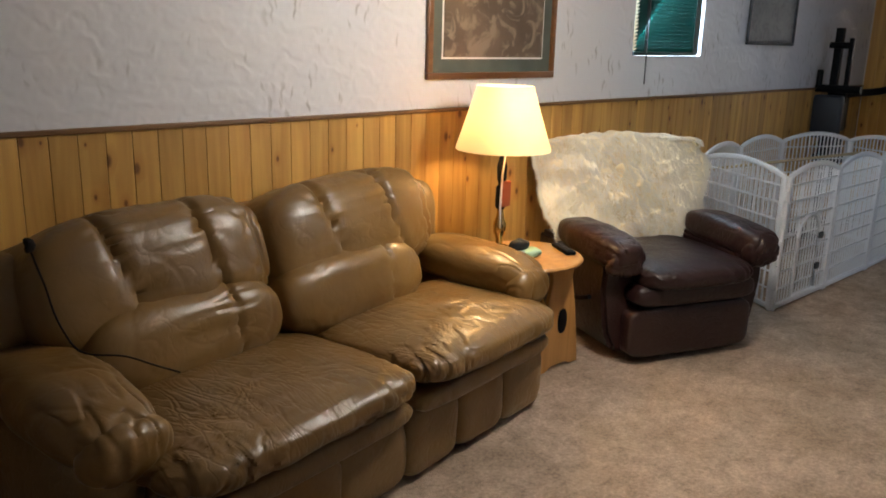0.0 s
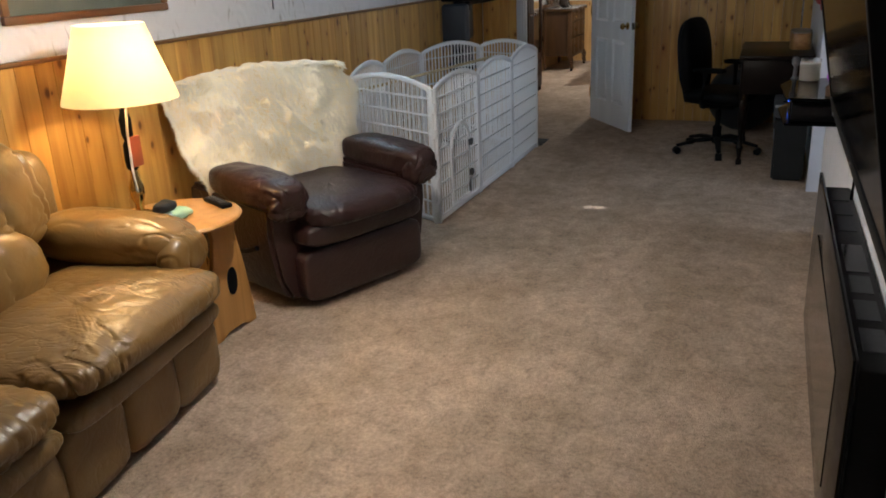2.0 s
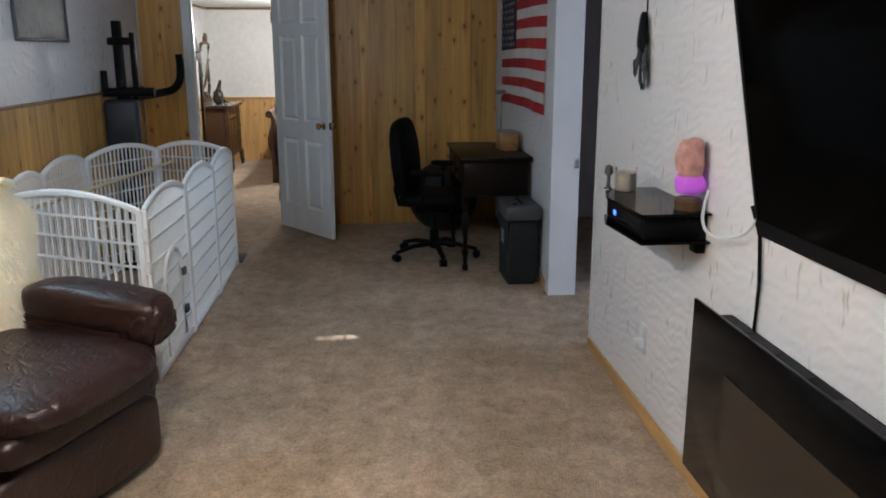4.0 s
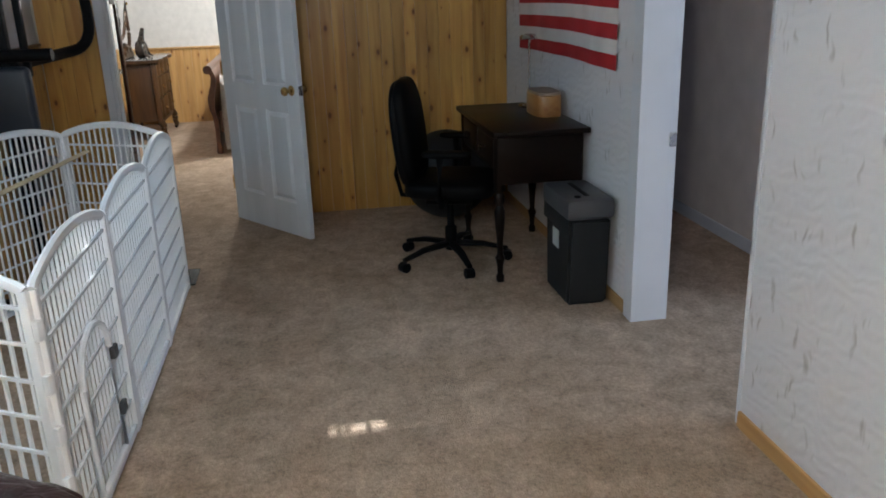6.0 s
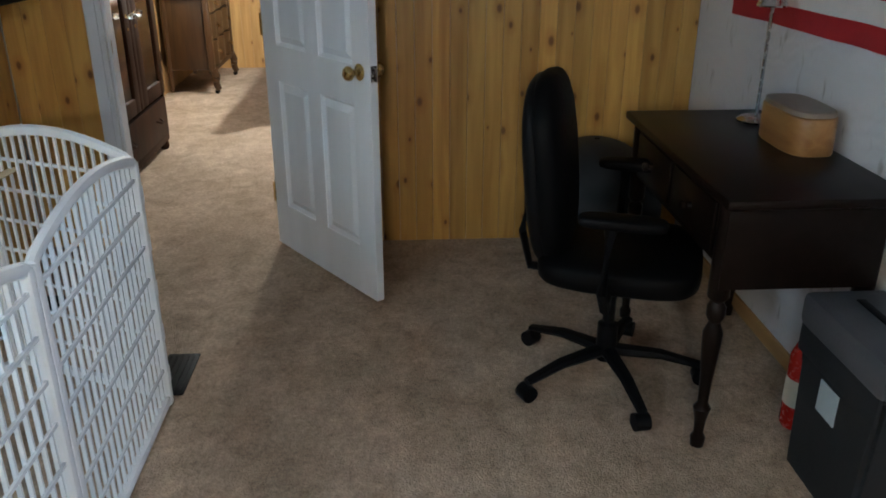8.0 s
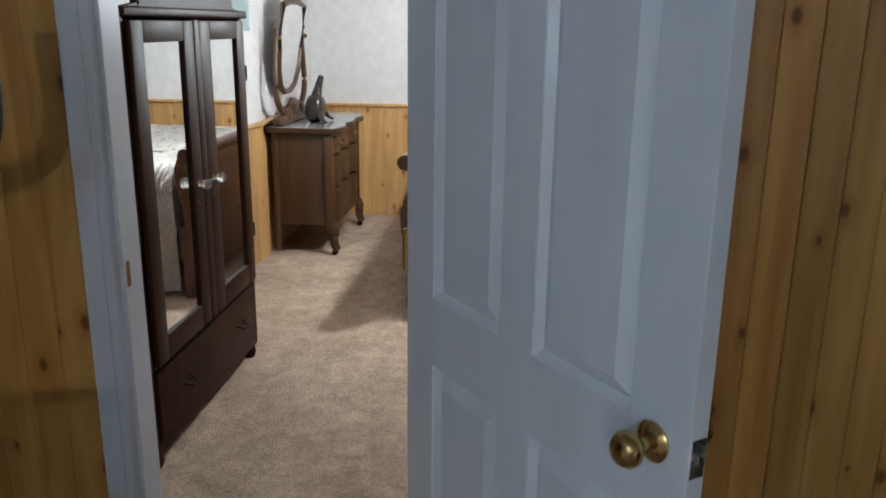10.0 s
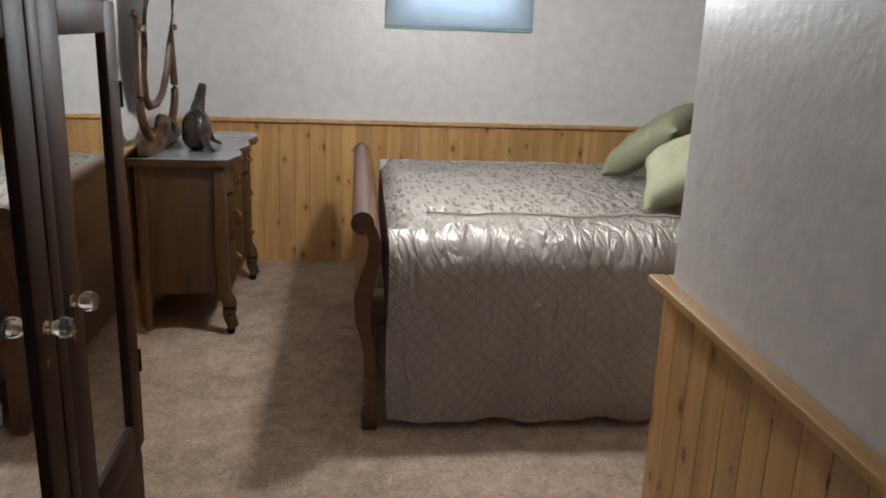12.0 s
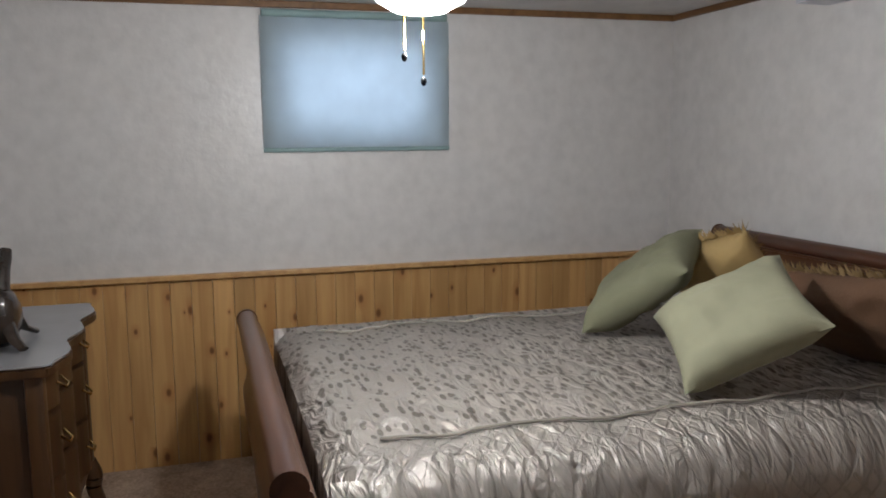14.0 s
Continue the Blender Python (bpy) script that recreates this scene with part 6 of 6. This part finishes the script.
for x, y in ((DX0 + 0.03, DY_F - 0.012), (DX1 - 0.03, DY_F - 0.012)):
    part("caster", tube([(x - 0.012, y, 0.02), (x + 0.012, y, 0.02)], 0.02, 12), M_BLACK, ds)

mr = thing("dressing_mirror", Matrix.Translation((11.84, 3.195, 0.84)), "antique swing mirror in carved walnut lyre stand", "mirror")
part("base_bar", pad((0, 0, 0.03), (0.36, 0.035, 0.03), 0.5, 0.5, 30, 12, rough=0.006, freq=20), M_WALNUT, mr)
part("carving", pad((0, -0.01, 0.085), (0.09, 0.03, 0.07), 0.8, 0.8, 24, 16, rough=0.02, freq=24), M_WALNUT, mr, "carved leaf crest")
for s in (-1, 1):
    part("lyre_arm", tube(smooth_path([(s * 0.12, 0, 0.06), (s * 0.25, 0, 0.10), (s * 0.335, 0, 0.20), (s * 0.335, 0, 0.34), (s * 0.305, 0, 0.50), (s * 0.305, 0, 0.58), (s * 0.335, 0, 0.615), (s * 0.355, 0, 0.595)]), 0.019, 10, taper=(1.2, 0.6)), M_WALNUT, mr)
    part("carving", pad((s * 0.17, -0.012, 0.06), (0.06, 0.028, 0.05), 0.8, 0.8, 18, 12, rough=0.016, freq=28, seed=s), M_WALNUT, mr)
    part("pivot", lathe([(0.013, 0), (0.016, 0.012), (0.006, 0.02)], 12, m=pose(s * 0.305, -0.018, 0.545, 90, 0, 0)), M_BRASS, mr)
TIP = Matrix.Translation((0, -0.005, 0.47)) @ pose(0, 0, 0, 7, 0, 0)
ring = [(-0.195, 0.27), (-0.205, 0.0), (-0.19, -0.12), (-0.13, -0.235), (-0.05, -0.275), (0.05, -0.275), (0.13, -0.235), (0.19, -0.12), (0.205, 0.0), (0.195, 0.27), (0.10, 0.29), (0.0, 0.30), (-0.10, 0.29), (-0.195, 0.27)]
ring = [(x * 1.24, z) for x, z in ring]
own = tube([(x, 0, z) for x, z in ring], 0.021, 10)
bmesh.ops.transform(own, matrix=TIP, verts=own.verts)
part("frame", own, M_WALNUT, mr)
part("mirror_glass", prism([(x * 0.95, z * 0.96) for x, z in ring[:-1]], -0.004, 0.004, m=TIP), M_MIRROR, mr, "silvered mirror plate", smooth=False)
part("backing", prism([(x * 0.97, z * 0.97) for x, z in ring[:-1]], 0.005, 0.012, m=TIP), M_WALNUT, mr, smooth=False)
part("crest", pad((0, 0, 0.34), (0.085, 0.022, 0.065), 0.9, 0.9, 24, 14, rough=0.020, freq=26, m=TIP), M_WALNUT, mr, "carved top crest")

own = pad((0, 0, 0.085), (0.085, 0.065, 0.095), 0.8, 0.8, 28, 20, rough=0.006, freq=14)
tube([(0.0, 0, 0.13), (0.02, -0.005, 0.19), (0.05, -0.012, 0.235)], 0.042, 14, bm=own, taper=(1.0, 0.55))
tube([(0.045, -0.01, 0.23), (0.075, -0.015, 0.265), (0.088, -0.018, 0.29)], 0.026, 12, bm=own, taper=(1.0, 0.7))
tube([(0.05, -0.03, 0.10), (0.10, -0.05, 0.03), (0.13, -0.08, 0.008)], 0.024, 10, bm=own, flat=0.5, taper=(1, 0.7))
tube([(-0.05, -0.03, 0.09), (-0.09, -0.06, 0.03), (-0.12, -0.09, 0.008)], 0.024, 10, bm=own, flat=0.5, taper=(1, 0.7))
tagged(part("statuette", own, mat("dark_carved_stone", (0.035, 0.024, 0.018), 0.22, vary=0.3, scale=10, bump=0.1), at=pose(11.80, 3.02, 0.842)), "dark polished carved animal statuette on the dresser", "statuette")

# ---- bedroom: wardrobe ----
wr = thing("wardrobe", pose(0, 0, 0), "antique mahogany wardrobe with two mirrored doors", "wardrobe")
AX0, AX1, AF, AB = 8.84, 9.90, 2.838, 3.262
M_ARM = wood("wardrobe_wood", (0.040, 0.016, 0.007), (0.016, 0.006, 0.003), "z", 0.5, per_object=0.1)
M_ARM.node_tree.nodes["Principled BSDF"].inputs["Specular IOR Level"].default_value = 0.12
b = box(AX0, AX0 + 0.03, AF, AB, 0.06, 1.488, 0.004)
part("side", b, M_ARM, wr)
part("side", box(AX1 - 0.03, AX1, AF, AB, 0.06, 1.488, 0.004), M_ARM, wr)
part("back", box(AX0 + 0.03, AX1 - 0.03, AB - 0.015, AB, 0.06, 1.488), M_ARM, wr)
part("floor_board", box(AX0 + 0.03, AX1 - 0.03, AF, AB - 0.015, 0.36, 0.38), M_ARM, wr)
part("cornice", box(AX0 - 0.008, AX1 + 0.004, AF - 0.024, AB, 1.488, 1.517, 0.008, seg=3), M_ARM, wr)
crest = [(AX0 + 0.02, 1.535), (AX0 + 0.12, 1.56)] + arc((AX0 + AX1) / 2, 1.50, 0.42, 165, 15, 18) + [(AX1 - 0.12, 1.56), (AX1 - 0.02, 1.535)]
crest = [(x, min(z, 1.535 + (z - 1.535) * 0.5) - 0.019) for x, z in crest]
part("crest", prism(crest, AF - 0.01, AF + 0.02, 0.005), M_ARM, wr, "arched crest board")
part("rosette", pad(((AX0 + AX1) / 2, AF - 0.012, 1.582), (0.09, 0.012, 0.03), 0.8, 0.8, 24, 10, rough=0.008, freq=30), M_ARM, wr)
drw = part("drawer", box(AX0 + 0.035, AX1 - 0.035, AF - 0.012, AF + 0.02, 0.11, 0.345, 0.006), M_ARM, wr)
for xx in (AX0 + 0.25, AX1 - 0.25):
    part("pull", tube([(xx - 0.04, AF - 0.012, 0.24), (xx - 0.02, AF - 0.04, 0.225), (xx + 0.02, AF - 0.04, 0.225), (xx + 0.04, AF - 0.012, 0.24)], 0.005), M_ARM, drw)
part("plinth", box(AX0, AX1, AF, AF + 0.03, 0.055, 0.105, 0.004), M_ARM, wr)
part("mid_stile", box(9.345, 9.395, AF - 0.022, AF + 0.0, 0.37, 1.482, 0.006), M_ARM, wr)
for d0, d1, m0, m1 in ((AX0 + 0.035, 9.343, 8.957, 9.258), (9.397, AX1 - 0.035, 9.498, 9.782)):
    b = box(d0, m0, AF - 0.02, AF + 0.004, 0.372, 1.478, 0.005)
    box(m1, d1, AF - 0.02, AF + 0.004, 0.372, 1.478, 0.005, bm=b)
    box(m0, m1, AF - 0.02, AF + 0.004, 0.372, 0.46, 0.005, bm=b)
    box(m0, m1, AF - 0.02, AF + 0.004, 1.41, 1.478, 0.005, bm=b)
    do = part("door", b, M_ARM, wr)
    part("mirror_panel", box(m0, m1, AF - 0.008, AF - 0.002, 0.46, 1.41), M_MIRROR, do, "bevelled mirror panel", smooth=False)
M_CRYSTAL = glass("crystal")
for xx in (9.30, 9.44):
    kb = part("knob", lathe([(0.010, 0), (0.010, 0.012), (0.016, 0.018), (0.021, 0.028), (0.018, 0.042), (0.006, 0.048)], 10, m=pose(xx, AF - 0.021, 0.91, 90, 0, 0)), M_CRYSTAL, wr, "faceted glass knob", smooth=False)
    part("knob_plate", lathe([(0.014, 0), (0.013, 0.004)], 16, m=pose(xx, AF - 0.02, 0.91, 90, 0, 0)), M_BRASS, wr)
    part("key_plate", lathe([(0.010, 0), (0.009, 0.003)], 12, m=pose(xx, AF - 0.02, 0.84, 90, 0, 0)), M_BRASS, wr)
for x in (AX0 + 0.04, AX1 - 0.04):
    for y in (AF + 0.03, AB - 0.04):
        part("foot", lathe([(0.022, 0.0), (0.032, 0.02), (0.03, 0.045), (0.024, 0.06)], 14, (x, y, 0)), M_ARM, wr)
for z in (0.6, 1.27):
    part("hinge", box(AX1 - 0.036, AX1 - 0.030, AF - 0.024, AF - 0.019, z - 0.03, z + 0.03), M_BLACK, wr, smooth=False)

# ---- boards of the walls ----
def boards(wall, material, axis, start, end, at, face, z0, z1, width, skip=()):
    """Tongue and groove boards side by side on a wall; face is the way that they look out."""
    n = max(1, round((end - start) / width))
    w = (end - start) / n
    made = {}
    for i in range(n):
        c = start + (i + 0.5) * w
        lo = z0
        for a, b_, h in skip:
            if a < c < b_:
                lo = h
        if z1 - lo < 0.05:
            continue
        if lo not in made:
            h = (z1 - lo) / 2
            t = 0.0055
            bm = box(-w / 2 + 0.0006, w / 2 - 0.0006, -t, t, -h, h, 0.0018, seg=1)
            made[lo] = mesh_of(bm, "board", material, smooth=False)
        o = new("board", made[lo])
        o.parent = wall
        turn = 0 if axis == "x" else 90
        p = (c, at + 0.0055 * face) if axis == "x" else (at + 0.0055 * face, c)
        o.matrix_basis = pose(p[0], p[1], (lo + z1) / 2, 0, 0, turn)


walls = {o.name: o for o in scene.objects if o.get("kind") == "structure"}
boards(walls["wall_north"], M_PINE, "x", -0.2, 8.176, 2.9945, -1, 0.0, ZR - 0.006, 0.094)
boards(walls["wall_east"], M_PINE, "y", 0.002, DY0 - 0.06, 8.1915, -1, 0.0, CEIL - 0.002, 0.078)
boards(walls["wall_east"], M_PINE, "y", DY1 + 0.056, 2.98, 8.1915, -1, 0.0, CEIL - 0.002, 0.078)
boards(walls["wall_bedroom_back"], M_PINE_B, "y", 0.06, 3.29, 12.7755, -1, 0.0, ZB - 0.004, 0.092)
boards(walls["wall_bedroom_north"], M_PINE_B, "x", 8.305, 12.75, 3.3025, -1, 0.0, ZB - 0.004, 0.092)
boards(walls["wall_closet"], M_PINE_B, "x", 8.305, 9.70, 1.5085, 1, 0.0, ZB - 0.004, 0.092)
boards(walls["wall_closet"], M_PINE_B, "y", 0.06, 1.505, 9.6825, 1, 0.0, ZB - 0.004, 0.092)
